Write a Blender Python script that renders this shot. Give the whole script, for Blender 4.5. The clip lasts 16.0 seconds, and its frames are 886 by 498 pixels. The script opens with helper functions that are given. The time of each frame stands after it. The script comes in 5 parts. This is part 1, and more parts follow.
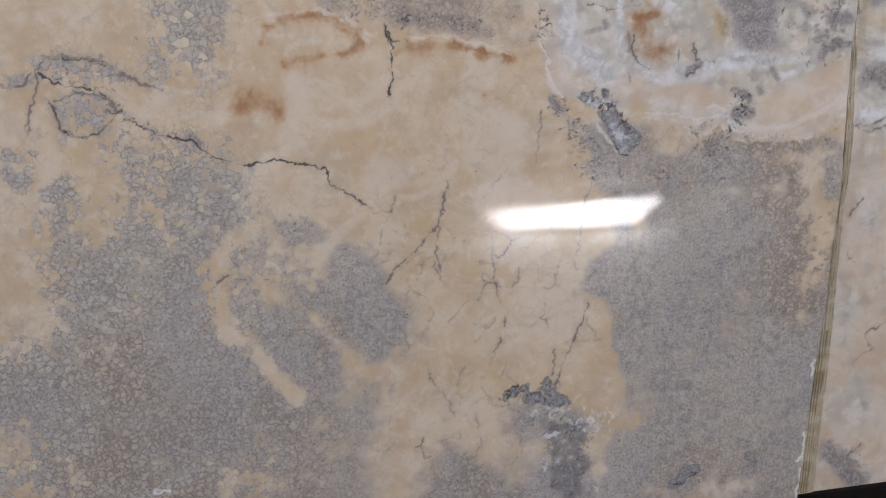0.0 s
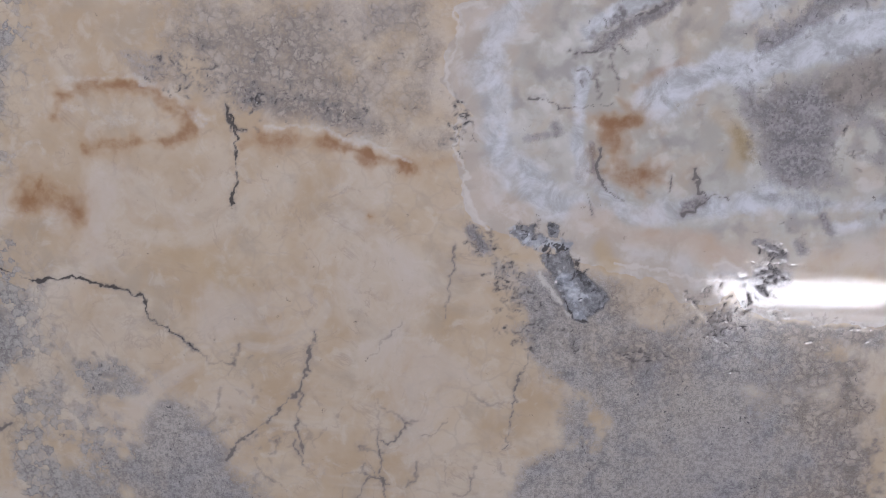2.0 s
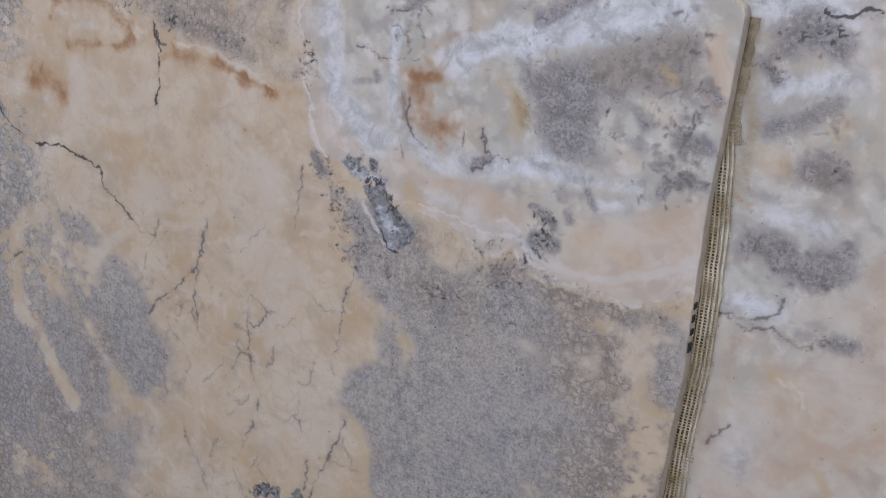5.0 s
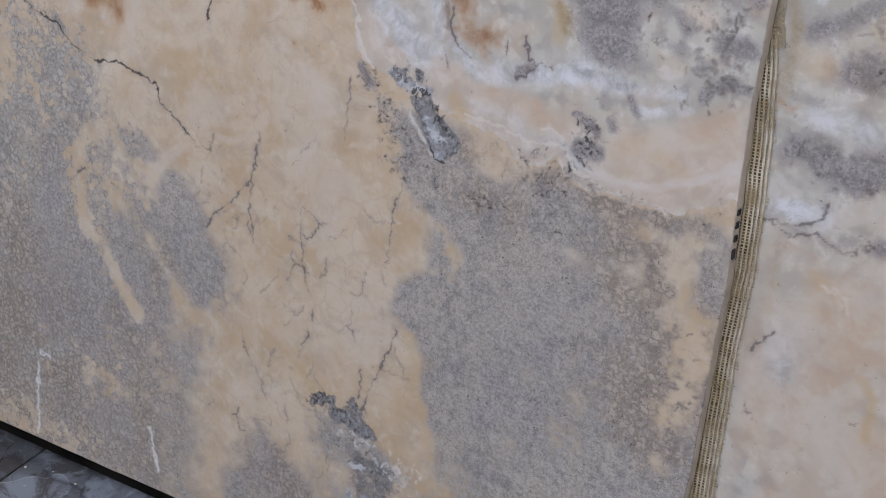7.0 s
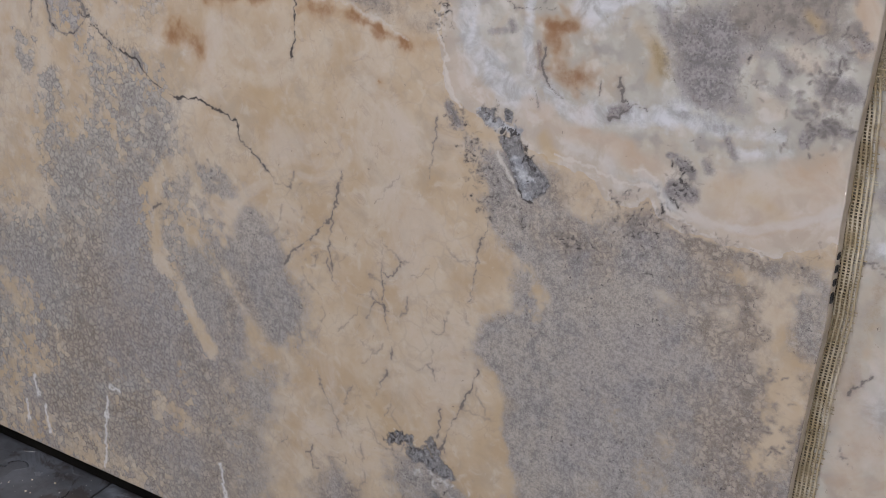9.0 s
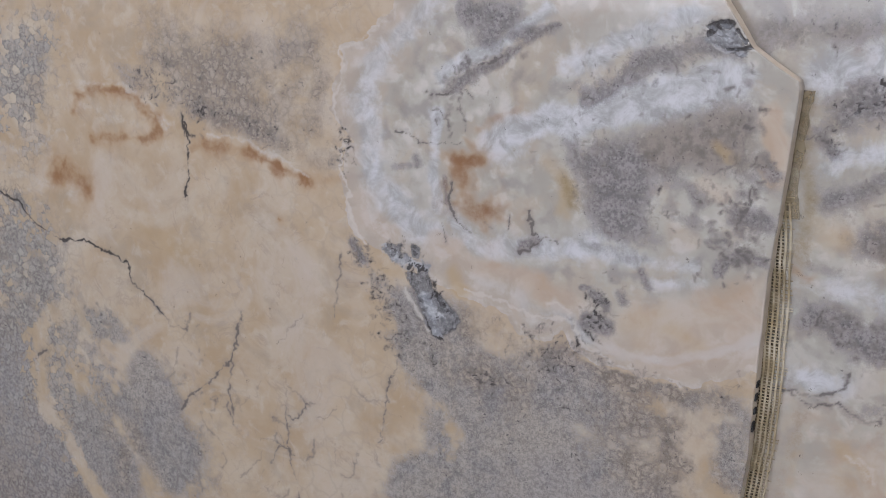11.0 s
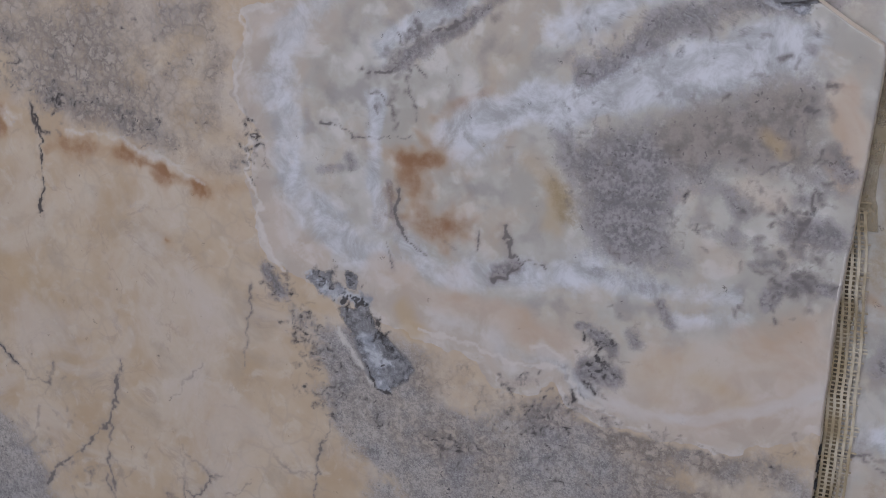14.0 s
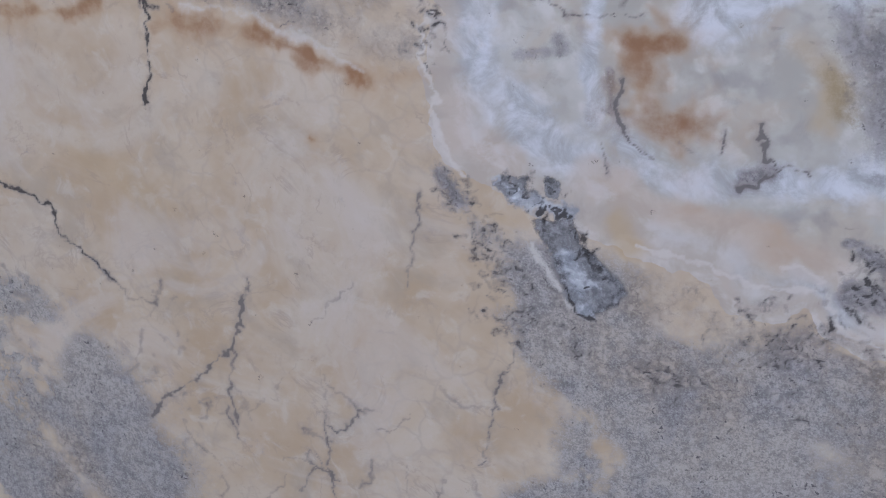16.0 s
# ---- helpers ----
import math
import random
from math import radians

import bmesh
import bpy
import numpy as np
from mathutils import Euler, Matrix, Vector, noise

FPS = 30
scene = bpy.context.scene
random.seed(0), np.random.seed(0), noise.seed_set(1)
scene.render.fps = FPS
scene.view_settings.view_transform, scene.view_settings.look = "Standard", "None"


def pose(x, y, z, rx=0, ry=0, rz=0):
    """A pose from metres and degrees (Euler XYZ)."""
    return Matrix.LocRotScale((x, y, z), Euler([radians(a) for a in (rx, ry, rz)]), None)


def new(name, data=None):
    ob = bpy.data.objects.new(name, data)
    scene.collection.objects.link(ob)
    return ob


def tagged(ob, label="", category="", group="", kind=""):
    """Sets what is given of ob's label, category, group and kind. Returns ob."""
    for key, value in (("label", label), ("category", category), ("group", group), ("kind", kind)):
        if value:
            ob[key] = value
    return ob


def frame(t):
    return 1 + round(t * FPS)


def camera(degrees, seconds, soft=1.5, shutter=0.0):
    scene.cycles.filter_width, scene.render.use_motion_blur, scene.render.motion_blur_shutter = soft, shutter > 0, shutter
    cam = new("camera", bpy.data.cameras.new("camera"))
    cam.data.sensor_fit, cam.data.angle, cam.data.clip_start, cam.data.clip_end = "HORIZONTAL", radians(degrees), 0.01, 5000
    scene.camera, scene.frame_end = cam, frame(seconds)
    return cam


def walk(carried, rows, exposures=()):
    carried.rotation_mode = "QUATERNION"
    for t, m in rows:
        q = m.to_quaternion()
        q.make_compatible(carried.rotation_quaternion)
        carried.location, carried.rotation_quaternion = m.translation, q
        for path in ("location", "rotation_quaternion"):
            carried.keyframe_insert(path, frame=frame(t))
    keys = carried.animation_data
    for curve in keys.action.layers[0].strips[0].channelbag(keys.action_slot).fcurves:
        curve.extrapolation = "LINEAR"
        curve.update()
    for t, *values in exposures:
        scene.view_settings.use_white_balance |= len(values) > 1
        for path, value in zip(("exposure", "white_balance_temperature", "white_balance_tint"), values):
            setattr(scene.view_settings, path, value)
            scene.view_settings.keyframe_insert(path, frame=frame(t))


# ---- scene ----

# The leaning slab has its own axes: x along it, y into the stone, z up its face.
# LEAN lays them into the room, whose floor is z = 0.
LEAN = pose(0, 0, 0.262, -9, 0, 0)

cam = camera(37.14, 16.0, soft=1.0)
PATH = [
    (0, -0.7965, -2.3297, 1.1484, 72.860, 2.155, -11.266),
    (0.5, -0.6560, -2.2678, 1.1364, 74.185, 1.340, -8.091),
    (1, -0.4542, -2.1117, 1.1409, 74.154, 0.844, -5.036),
    (1.5, -0.3091, -1.8088, 1.1495, 73.184, 0.429, -2.485),
    (2, -0.0807, -1.5988, 1.1355, 73.557, -0.098, 3.580),
    (2.5, 0.1771, -1.4396, 1.1482, 74.341, -1.469, 10.546),
    (3, 0.3442, -1.4496, 1.1665, 73.964, -2.071, 13.899),
    (3.5, 0.5537, -1.5311, 1.1559, 73.530, -3.345, 19.536),
    (6, 1.0017, -1.5141, 1.1827, 70.174, -1.453, 32.888),
    (6.5, 1.0024, -1.5071, 1.1693, 69.122, -1.251, 33.424),
    (7, 1.0009, -1.5114, 1.1575, 68.261, -1.339, 33.888),
    (7.5, 0.9821, -1.5231, 1.1579, 67.586, -1.190, 34.434),
    (8, 0.9612, -1.5355, 1.1525, 67.543, -1.172, 34.978),
    (8.5, 0.9415, -1.5427, 1.1571, 68.311, -1.289, 35.297),
    (9, 0.9166, -1.5526, 1.1685, 69.455, -1.314, 34.951),
    (9.5, 0.9030, -1.5520, 1.1768, 70.638, -1.361, 34.339),
    (10, 0.8926, -1.5507, 1.1914, 72.090, -1.537, 33.721),
    (12.5, 0.6770, -1.4547, 1.1338, 75.736, -0.582, 21.786),
    (13, 0.6162, -1.3816, 1.1019, 75.279, -0.872, 21.748),
    (13.5, 0.5860, -1.2337, 1.1208, 73.801, -0.914, 23.078),
    (14, 0.5694, -1.1729, 1.1307, 72.942, -0.665, 23.540),
    (14.5, 0.4926, -1.1515, 1.1461, 71.978, -0.601, 24.160),
    (15, 0.3939, -1.1204, 1.1306, 70.650, -0.781, 23.824),
    (15.5, 0.2997, -1.0798, 1.1198, 68.263, -0.974, 22.299),
    (16, 0.2315, -1.0415, 1.1173, 65.564, -0.845, 20.097),
]
EXPOSURES = [
    (0, 0.11, 6400, 12), (1, 0.09, 6310, 14), (1.5, 0.11, 6060, 13), (2, 0.03, 6020, 15), (2.5, 0.03, 5840, 12), (3, 0.01, 5740, 12), (3.5, 0.03, 5810, 13), (6, 0.14, 6000, 12), (7, 0.14, 6050, 12),
    (8, -0.1, 6080, 12), (9, 0.08, 6480, 12), (10, 0.17, 6350, 11), (12.5, -0.19, 6190, 14), (14, -0.22, 5970, 14), (15, -0.12, 5790, 16), (15.5, -0.07, 5660, 15), (16, 0.04, 5530, 13),
]
walk(cam, [(t, LEAN @ pose(x, y, z, rx, ry, rz)) for t, x, y, z, rx, ry, rz in PATH], EXPOSURES)

# ---- world and lights ----
world = bpy.data.worlds.new("sky")
scene.world = world
world.use_nodes = True
wn = world.node_tree.nodes
sky = wn.new("ShaderNodeTexSky")
sky.sky_type, sky.sun_disc = "NISHITA", False
sky.sun_elevation, sky.sun_rotation = radians(40), radians(200)
wn["Background"].inputs["Strength"].default_value = 0.1
world.node_tree.links.new(sky.outputs[0], wn["Background"].inputs["Color"])


def area_lamp(name, m, sx, sy, watts, colour):
    data = bpy.data.lights.new(name, "AREA")
    data.shape, data.size, data.size_y, data.energy, data.color = "RECTANGLE", sx, sy, watts, colour
    ob = new(name, data)
    ob.matrix_world = m
    return ob


# Daylight: added, unseen overhead lamps and the glazed upper part of the front wall.
BACK = -4.9          # inner face of the front wall, behind the camera
CEIL = 4.0
for rx in (-2.2, 0.4, 3.0):
    area_lamp("unseen_overhead_lamp", pose(rx, -1.9, CEIL + 0.12), 1.1, 2.4, 64, (1.0, 0.95, 0.95))
area_lamp("window_lamp", pose(-0.2, BACK - 0.1, 2.35, 90, 0, 0), 4.6, 1.5, 43, (0.86, 0.88, 1.0))


# ---- materials ----
class Nodes:
    """Short hand for building a node material."""

    def __init__(self, name):
        self.mat = bpy.data.materials.new(name)
        self.mat.use_nodes = True
        self.tree = self.mat.node_tree
        self.bsdf = self.tree.nodes["Principled BSDF"]
        self.out = self.tree.nodes["Material Output"]

    def put(self, socket, value):
        if hasattr(value, "is_linked"):
            self.tree.links.new(value, socket)
        elif isinstance(value, tuple) and len(value) == 3 and socket.type == "RGBA":
            socket.default_value = (*value, 1)
        else:
            socket.default_value = value

    def node(self, kind, **inputs):
        n = self.tree.nodes.new("ShaderNode" + kind)
        for key, value in inputs.items():
            self.put(n.inputs[key], value)
        return n

    def at(self):
        return self.node("TexCoord").outputs["Object"]

    def noise(self, scale, detail=3.0, rough=0.55, where=None, distort=0.0):
        n = self.node("TexNoise", Scale=scale, Detail=detail, Roughness=rough, Distortion=distort)
        self.put(n.inputs["Vector"], where or self.at())
        return n.outputs["Fac"]

    def cells(self, scale, where=None, feature="F1", out="Distance"):
        n = self.node("TexVoronoi", Scale=scale)
        n.feature = feature
        self.put(n.inputs["Vector"], where or self.at())
        return n.outputs[out]

    def math(self, op, a, b=0.0, c=0.0):
        n = self.tree.nodes.new("ShaderNodeMath")
        n.operation = op
        for socket, value in zip(n.inputs, (a, b, c)):
            self.put(socket, value)
        return n.outputs[0]

    def step(self, value, lo, hi, a=0.0, b=1.0):
        n = self.tree.nodes.new("ShaderNodeMapRange")
        n.interpolation_type = "SMOOTHSTEP"
        for socket, v in zip(n.inputs[:5], (value, lo, hi, a, b)):
            self.put(socket, v)
        return n.outputs[0]

    def mix(self, fac, a, b, blend="MIX"):
        n = self.tree.nodes.new("ShaderNodeMix")
        n.data_type, n.blend_type = "RGBA", blend
        for socket, v in zip((n.inputs["Factor"], n.inputs[6], n.inputs[7]), (fac, a, b)):
            self.put(socket, v)
        return n.outputs[2]

    def bump(self, height, strength, distance, under=None):
        n = self.node("Bump", Strength=strength, Distance=distance, Height=height)
        if under:
            self.put(n.inputs["Normal"], under)
        return n.outputs["Normal"]

    def done(self, colour, rough, normal=None, metal=0.0, spec=0.5):
        self.put(self.bsdf.inputs["Base Color"], colour)
        self.put(self.bsdf.inputs["Roughness"], rough)
        self.put(self.bsdf.inputs["Metallic"], metal)
        self.put(self.bsdf.inputs["Specular IOR Level"], spec)
        if normal:
            self.put(self.bsdf.inputs["Normal"], normal)
        return self.mat


CREAM_DEEP, CREAM_MID, CREAM_PALE, CREAM_DULL = (0.425, 0.322, 0.212), (0.485, 0.392, 0.284), (0.53, 0.468, 0.39), (0.37, 0.308, 0.235)
GREY_DARK, GREY_MID = (0.185, 0.174, 0.169), (0.31, 0.289, 0.274)


def stone_material():
    """Polished marble. The masks lie on the mesh: rock_a = grey, white, rust, vein; rock_b = pit, peach, milky, scratch;
    rock_c = depth inside the white body, crack, olive, taupe; rock_d = frost in the pits, pale line, amber, smoke."""
    n = Nodes("polished_marble")
    masks = []
    for key in ("rock_a", "rock_b", "rock_c", "rock_d"):
        a = n.node("Attribute")
        a.attribute_name = key
        parts = n.node("SeparateColor", Color=a.outputs["Color"])
        masks += [*parts.outputs[:3], a.outputs["Alpha"]]
    grey, white, rust, vein, pit, peach, milky, scratch, depth, crack, olive, taupe, frost, line, amber, smoke = masks

    def about(value, amount):
        return n.math("MULTIPLY", n.math("SUBTRACT", value, 0.5), amount)

    def add(*values):
        total = values[0]
        for v in values[1:]:
            total = n.math("ADD", total, v)
        return total

    fine = n.noise(520, 2, 0.7)
    grain = n.noise(190, 4, 0.68)
    mid = n.noise(55, 4, 0.62)
    clump = n.noise(24, 4, 0.6, distort=0.4)
    broad = n.noise(9, 4, 0.6)
    huge = n.noise(3.2, 3, 0.5)
    bent = n.node("VectorMath", **{})
    bent.operation = "MULTIPLY_ADD"
    warp = n.node("TexNoise", Scale=110.0, Detail=3.0)
    n.put(warp.inputs["Vector"], n.at())
    n.put(bent.inputs[0], warp.outputs["Color"])
    n.put(bent.inputs[1], (0.016, 0.016, 0.016))
    n.put(bent.inputs[2], n.at())
    bent = bent.outputs[0]
    bend = n.node("TexNoise", Scale=30.0, Detail=3.0)
    n.put(bend.inputs["Vector"], n.at())
    bent2 = n.node("VectorMath", **{})
    bent2.operation = "MULTIPLY_ADD"
    n.put(bent2.inputs[0], bend.outputs["Color"])
    n.put(bent2.inputs[1], (0.035, 0.035, 0.035))
    n.put(bent2.inputs[2], n.at())
    bent2 = bent2.outputs[0]
    cell = n.cells(78, bent, "DISTANCE_TO_EDGE")
    kernel = n.cells(78, bent, "F1", "Color")
    kernel = n.node("SeparateColor", Color=kernel).outputs[0]
    # cream body of the stone
    cream = n.mix(n.step(broad, 0.36, 0.64), CREAM_DEEP, CREAM_MID)
    cream = n.mix(n.step(n.noise(5.5, 5, 0.6, distort=0.8), 0.46, 0.68, 0, 0.68), cream, CREAM_PALE)
    cream = n.mix(n.step(n.noise(15, 5, 0.62, distort=0.6), 0.50, 0.68, 0, 0.55), cream, CREAM_DULL)
    cream = n.mix(n.step(clump, 0.50, 0.70, 0, 0.4), cream, (0.50, 0.40, 0.30))
    cream = n.mix(n.step(mid, 0.52, 0.75, 0, 0.25), cream, (0.36, 0.275, 0.20))
    cream = n.mix(n.step(n.noise(38, 5, 0.6, distort=0.5), 0.52, 0.68, 0, 0.45), cream, CREAM_PALE)
    web = n.math("ABSOLUTE", n.math("SUBTRACT", n.noise(13, 6, 0.6, distort=0.9), 0.5))
    cream = n.mix(n.math("MULTIPLY", n.step(web, 0.0, 0.022, 1, 0), n.step(clump, 0.44, 0.64, 0.0, 0.42)), cream, (0.30, 0.245, 0.20))
    mesh = n.step(add(n.cells(30, bent2, "DISTANCE_TO_EDGE"), about(mid, 0.10)), 0.0, 0.085, 1, 0)
    cream = n.mix(n.math("MULTIPLY", mesh, n.step(n.noise(4.5, 4, 0.6), 0.44, 0.62, 0.0, 0.28)), cream, (0.325, 0.278, 0.236))
    cream = n.mix(n.step(n.noise(7, 5, 0.62, distort=1.0), 0.50, 0.66, 0, 0.5), cream, (0.515, 0.45, 0.385))
    # grey body: pale kernels in a darker matrix, coarse towards one end of the slab and fine towards the other
    along = n.node("SeparateXYZ", Vector=n.at()).outputs[0]
    coarse = n.step(add(along, about(broad, 0.5)), -0.85, -0.50, 1, 0)
    net = n.step(add(cell, about(grain, 0.5), about(mid, 0.3), about(fine, 0.25)), -0.03, 0.28)
    speck = add(grain, about(mid, 0.5), about(fine, 0.6))
    drift = n.noise(6.5, 6, 0.68, distort=0.5)
    patch = n.noise(19, 5, 0.66, distort=0.3)
    stone = n.mix(n.step(speck, 0.34, 0.66), GREY_DARK, GREY_MID)
    lumps = n.mix(n.math("MULTIPLY", net, n.step(kernel, 0.0, 0.9, 0.15, 0.85)), stone, (0.415, 0.388, 0.338))
    lumps = n.mix(n.step(n.noise(42, 5, 0.7), 0.49, 0.38, 0, 0.4), lumps, (0.15, 0.14, 0.133))
    grains = n.mix(n.step(add(n.noise(80, 4, 0.68), about(fine, 0.5)), 0.45, 0.66, 0, 0.7), stone, (0.395, 0.372, 0.345))
    grains = n.mix(n.step(add(drift, about(patch, 0.5), about(mid, 0.3)), 0.42, 0.60, 0, 0.68), grains, n.mix(n.step(speck, 0.36, 0.64), (0.275, 0.245, 0.215), (0.43, 0.385, 0.335)))
    grains = n.mix(n.step(patch, 0.47, 0.36, 0, 0.5), grains, n.mix(n.step(speck, 0.38, 0.62), (0.155, 0.147, 0.152), (0.27, 0.26, 0.262)))
    grains = n.mix(n.step(add(n.noise(60, 4, 0.7), about(fine, 0.5)), 0.42, 0.30, 0, 0.6), grains, (0.15, 0.14, 0.14))
    stone = n.mix(coarse, grains, lumps)
    stone = n.mix(n.step(fine, 0.57, 0.72, 0, 0.3), stone, (0.45, 0.43, 0.41))
    brown = n.mix(net, (0.175, 0.142, 0.115), n.mix(n.step(mid, 0.4, 0.62), (0.265, 0.217, 0.175), (0.42, 0.35, 0.275)))
    stone = n.mix(n.step(add(taupe, about(clump, 1.5), about(mid, 0.9), about(broad, 1.0), 0.10), 0.15, 0.9, 0, 0.7), stone, brown)
    stone = n.mix(n.step(huge, 0.48, 0.62, 0, 0.34), stone, n.mix(n.step(grain, 0.35, 0.65), (0.18, 0.171, 0.186), (0.345, 0.331, 0.345)))
    lace = n.step(add(n.cells(46, bent, "DISTANCE_TO_EDGE"), about(grain, 0.25)), 0.02, 0.20, 1, 0)
    stone = n.mix(n.math("MULTIPLY", n.math("MULTIPLY", lace, coarse), n.step(n.noise(6, 4, 0.6), 0.42, 0.62, 0.0, 0.35)), stone, (0.37, 0.325, 0.275))
    dots = n.math("MULTIPLY", n.step(add(n.cells(190, bent), about(fine, 0.4)), 0.36, 0.18), n.step(n.node("SeparateColor", Color=n.cells(190, bent, "F1", "Color")).outputs[1], 0.55, 0.8))
    stone = n.mix(n.math("MULTIPLY", dots, n.step(n.noise(12, 3, 0.6), 0.44, 0.60, 0.12, 0.9)), stone, (0.075, 0.070, 0.074))
    # white body: clouded base, milky rings, smoke, peach and amber
    milk = n.mix(n.step(broad, 0.36, 0.64), (0.365, 0.342, 0.298), (0.475, 0.452, 0.402))
    milk = n.mix(n.step(n.noise(13, 4, 0.6, distort=0.6), 0.46, 0.64, 0, 0.6), milk, (0.435, 0.365, 0.285))
    milk = n.mix(n.step(n.noise(27, 5, 0.65, distort=0.5), 0.54, 0.70, 0, 0.4), milk, (0.27, 0.258, 0.245))
    milk = n.mix(n.math("MULTIPLY", n.step(taupe, 0.1, 0.9, 0, 0.75), n.step(mid, 0.3, 0.6, 0.6, 1.0)), milk, (0.31, 0.272, 0.222))
    pillow = n.cells(44, bent2, "SMOOTH_F1")
    milk = n.mix(n.math("MULTIPLY", n.step(add(pillow, about(mid, 0.3)), 0.46, 0.20), n.step(clump, 0.40, 0.58, 0.05, 0.65)), milk, (0.575, 0.55, 0.51))
    milk = n.mix(n.math("MULTIPLY", n.step(add(pillow, about(mid, 0.3)), 0.46, 0.70), n.step(broad, 0.40, 0.56, 0.0, 0.6)), milk, (0.25, 0.23, 0.215))
    cloud = n.mix(n.step(n.noise(26, 6, 0.68, distort=0.6), 0.36, 0.64), (0.34, 0.342, 0.34), (0.60, 0.613, 0.638))
    milk = n.mix(n.step(add(milky, about(clump, 1.5), about(mid, 0.9), about(broad, 0.8), about(grain, 0.3)), 0.16, 0.90, 0, 0.85), milk, cloud)
    peachy = n.mix(n.step(n.noise(11, 4, 0.6, distort=0.5), 0.36, 0.62), (0.445, 0.345, 0.255), (0.505, 0.445, 0.375))
    peachy = n.mix(n.step(mid, 0.5, 0.75, 0, 0.25), peachy, (0.40, 0.31, 0.235))
    milk = n.mix(n.step(add(peach, about(mid, 0.35), about(clump, 0.6)), 0.25, 0.8), milk, peachy)
    milk = n.mix(n.math("MULTIPLY", n.step(milky, 0.45, 1.0, 0, 0.6), n.step(peach, 0.3, 0.8)), milk, (0.53, 0.50, 0.47))
    milk = n.mix(n.math("MULTIPLY", n.step(add(depth, about(broad, 0.12), about(clump, 0.08)), 0.085, 0.02), n.step(milky, 0.2, 0.8, 0.75, 0.2)), milk, n.mix(n.step(clump, 0.38, 0.62), (0.43, 0.365, 0.30), (0.55, 0.50, 0.45)))
    ring = add(depth, about(n.noise(28, 4, 0.6), 0.010), about(grain, 0.004))
    rim2 = n.math("MULTIPLY", n.step(ring, 0.006, 0.011), n.step(ring, 0.013, 0.024, 1, 0))
    milk = n.mix(n.math("MULTIPLY", rim2, n.step(clump, 0.40, 0.6, 0.0, 0.55)), milk, (0.43, 0.345, 0.265))
    rim3 = n.math("MULTIPLY", n.step(ring, 0.026, 0.031), n.step(ring, 0.032, 0.042, 1, 0))
    milk = n.mix(n.math("MULTIPLY", rim3, n.step(clump, 0.40, 0.62, 0.0, 0.45)), milk, (0.53, 0.51, 0.485))
    # join them, with granular borders
    rag = add(about(grain, 0.95), about(mid, 1.05), about(clump, 1.1), about(fine, 0.5))
    colour = n.mix(n.step(add(white, about(mid, 0.3)), 0.42, 0.58), cream, milk)
    # whole kernels turn grey or stay cream near the border; dark seams run between them
    kernels = n.math("MULTIPLY", about(kernel, 0.85), coarse)
    edged = add(grey, n.math("MULTIPLY", rag, 0.55), kernels)
    greyed = n.step(edged, 0.26, 0.74, 0, 0.96)
    colour = n.mix(greyed, colour, stone)
    seam = n.math("MULTIPLY", n.step(add(cell, about(grain, 0.3), about(fine, 0.15)), -0.02, 0.13, 1, 0), n.math("MULTIPLY", n.step(grey, 0.04, 0.35), n.step(coarse, 0.2, 0.9)))
    colour = n.mix(n.math("MULTIPLY", seam, n.step(n.noise(9, 4, 0.6), 0.42, 0.60, 0.05, 0.5)), colour, (0.19, 0.163, 0.14))
    smoky = n.mix(n.step(add(grain, about(mid, 0.8)), 0.34, 0.66), (0.135, 0.125, 0.13), (0.295, 0.275, 0.27))
    smoky = n.mix(n.step(add(taupe, about(clump, 1.2)), 0.2, 0.9, 0, 0.8), smoky, n.mix(n.step(mid, 0.35, 0.6), (0.17, 0.146, 0.126), (0.285, 0.246, 0.21)))
    smoky = n.mix(n.math("MULTIPLY", dots, 0.7), smoky, (0.07, 0.062, 0.066))
    colour = n.mix(n.step(add(smoke, about(clump, 1.0), about(mid, 1.0), about(grain, 0.8), about(fine, 0.3)), 0.2, 0.85, 0, 0.9), colour, smoky)
    colour = n.mix(n.step(add(amber, about(clump, 0.6), about(mid, 0.2)), 0.15, 0.95, 0, 0.62), colour, (0.445, 0.325, 0.175))
    stained = add(n.math("MULTIPLY", rust, n.step(n.noise(26, 4, 0.6), 0.32, 0.62, 0.72, 1.1)), n.math("MULTIPLY", rag, 0.16))
    rusty = n.mix(n.step(add(stained, about(clump, 0.5)), 0.25, 1.15), (0.42, 0.27, 0.145), (0.225, 0.10, 0.034))
    colour = n.mix(n.step(stained, 0.0, 1.15, 0, 0.85), colour, rusty)
    colour = n.mix(n.step(add(olive, n.math("MULTIPLY", rag, 0.6)), 0.2, 0.95, 0, 0.75), colour, (0.27, 0.205, 0.11))
    colour = n.mix(n.step(add(line, n.math("MULTIPLY", rag, 0.6), about(n.noise(30, 3, 0.6), 1.1)), 0.2, 1.0, 0, 0.72), colour, (0.565, 0.525, 0.475))
    # soft veins with a broken dark core, then black cracks
    halo = n.step(add(vein, n.math("MULTIPLY", rag, 0.3)), 0.10, 0.55, 0, 0.5)
    colour = n.mix(halo, colour, (0.225, 0.20, 0.185))
    core = n.step(add(vein, n.math("MULTIPLY", rag, 0.42)), 0.46, 0.90, 0, 0.78)
    colour = n.mix(core, colour, (0.125, 0.112, 0.108))
    colour = n.mix(n.step(add(crack, n.math("MULTIPLY", rag, 0.5)), 0.12, 0.6, 0, 0.5), colour, (0.18, 0.163, 0.152))
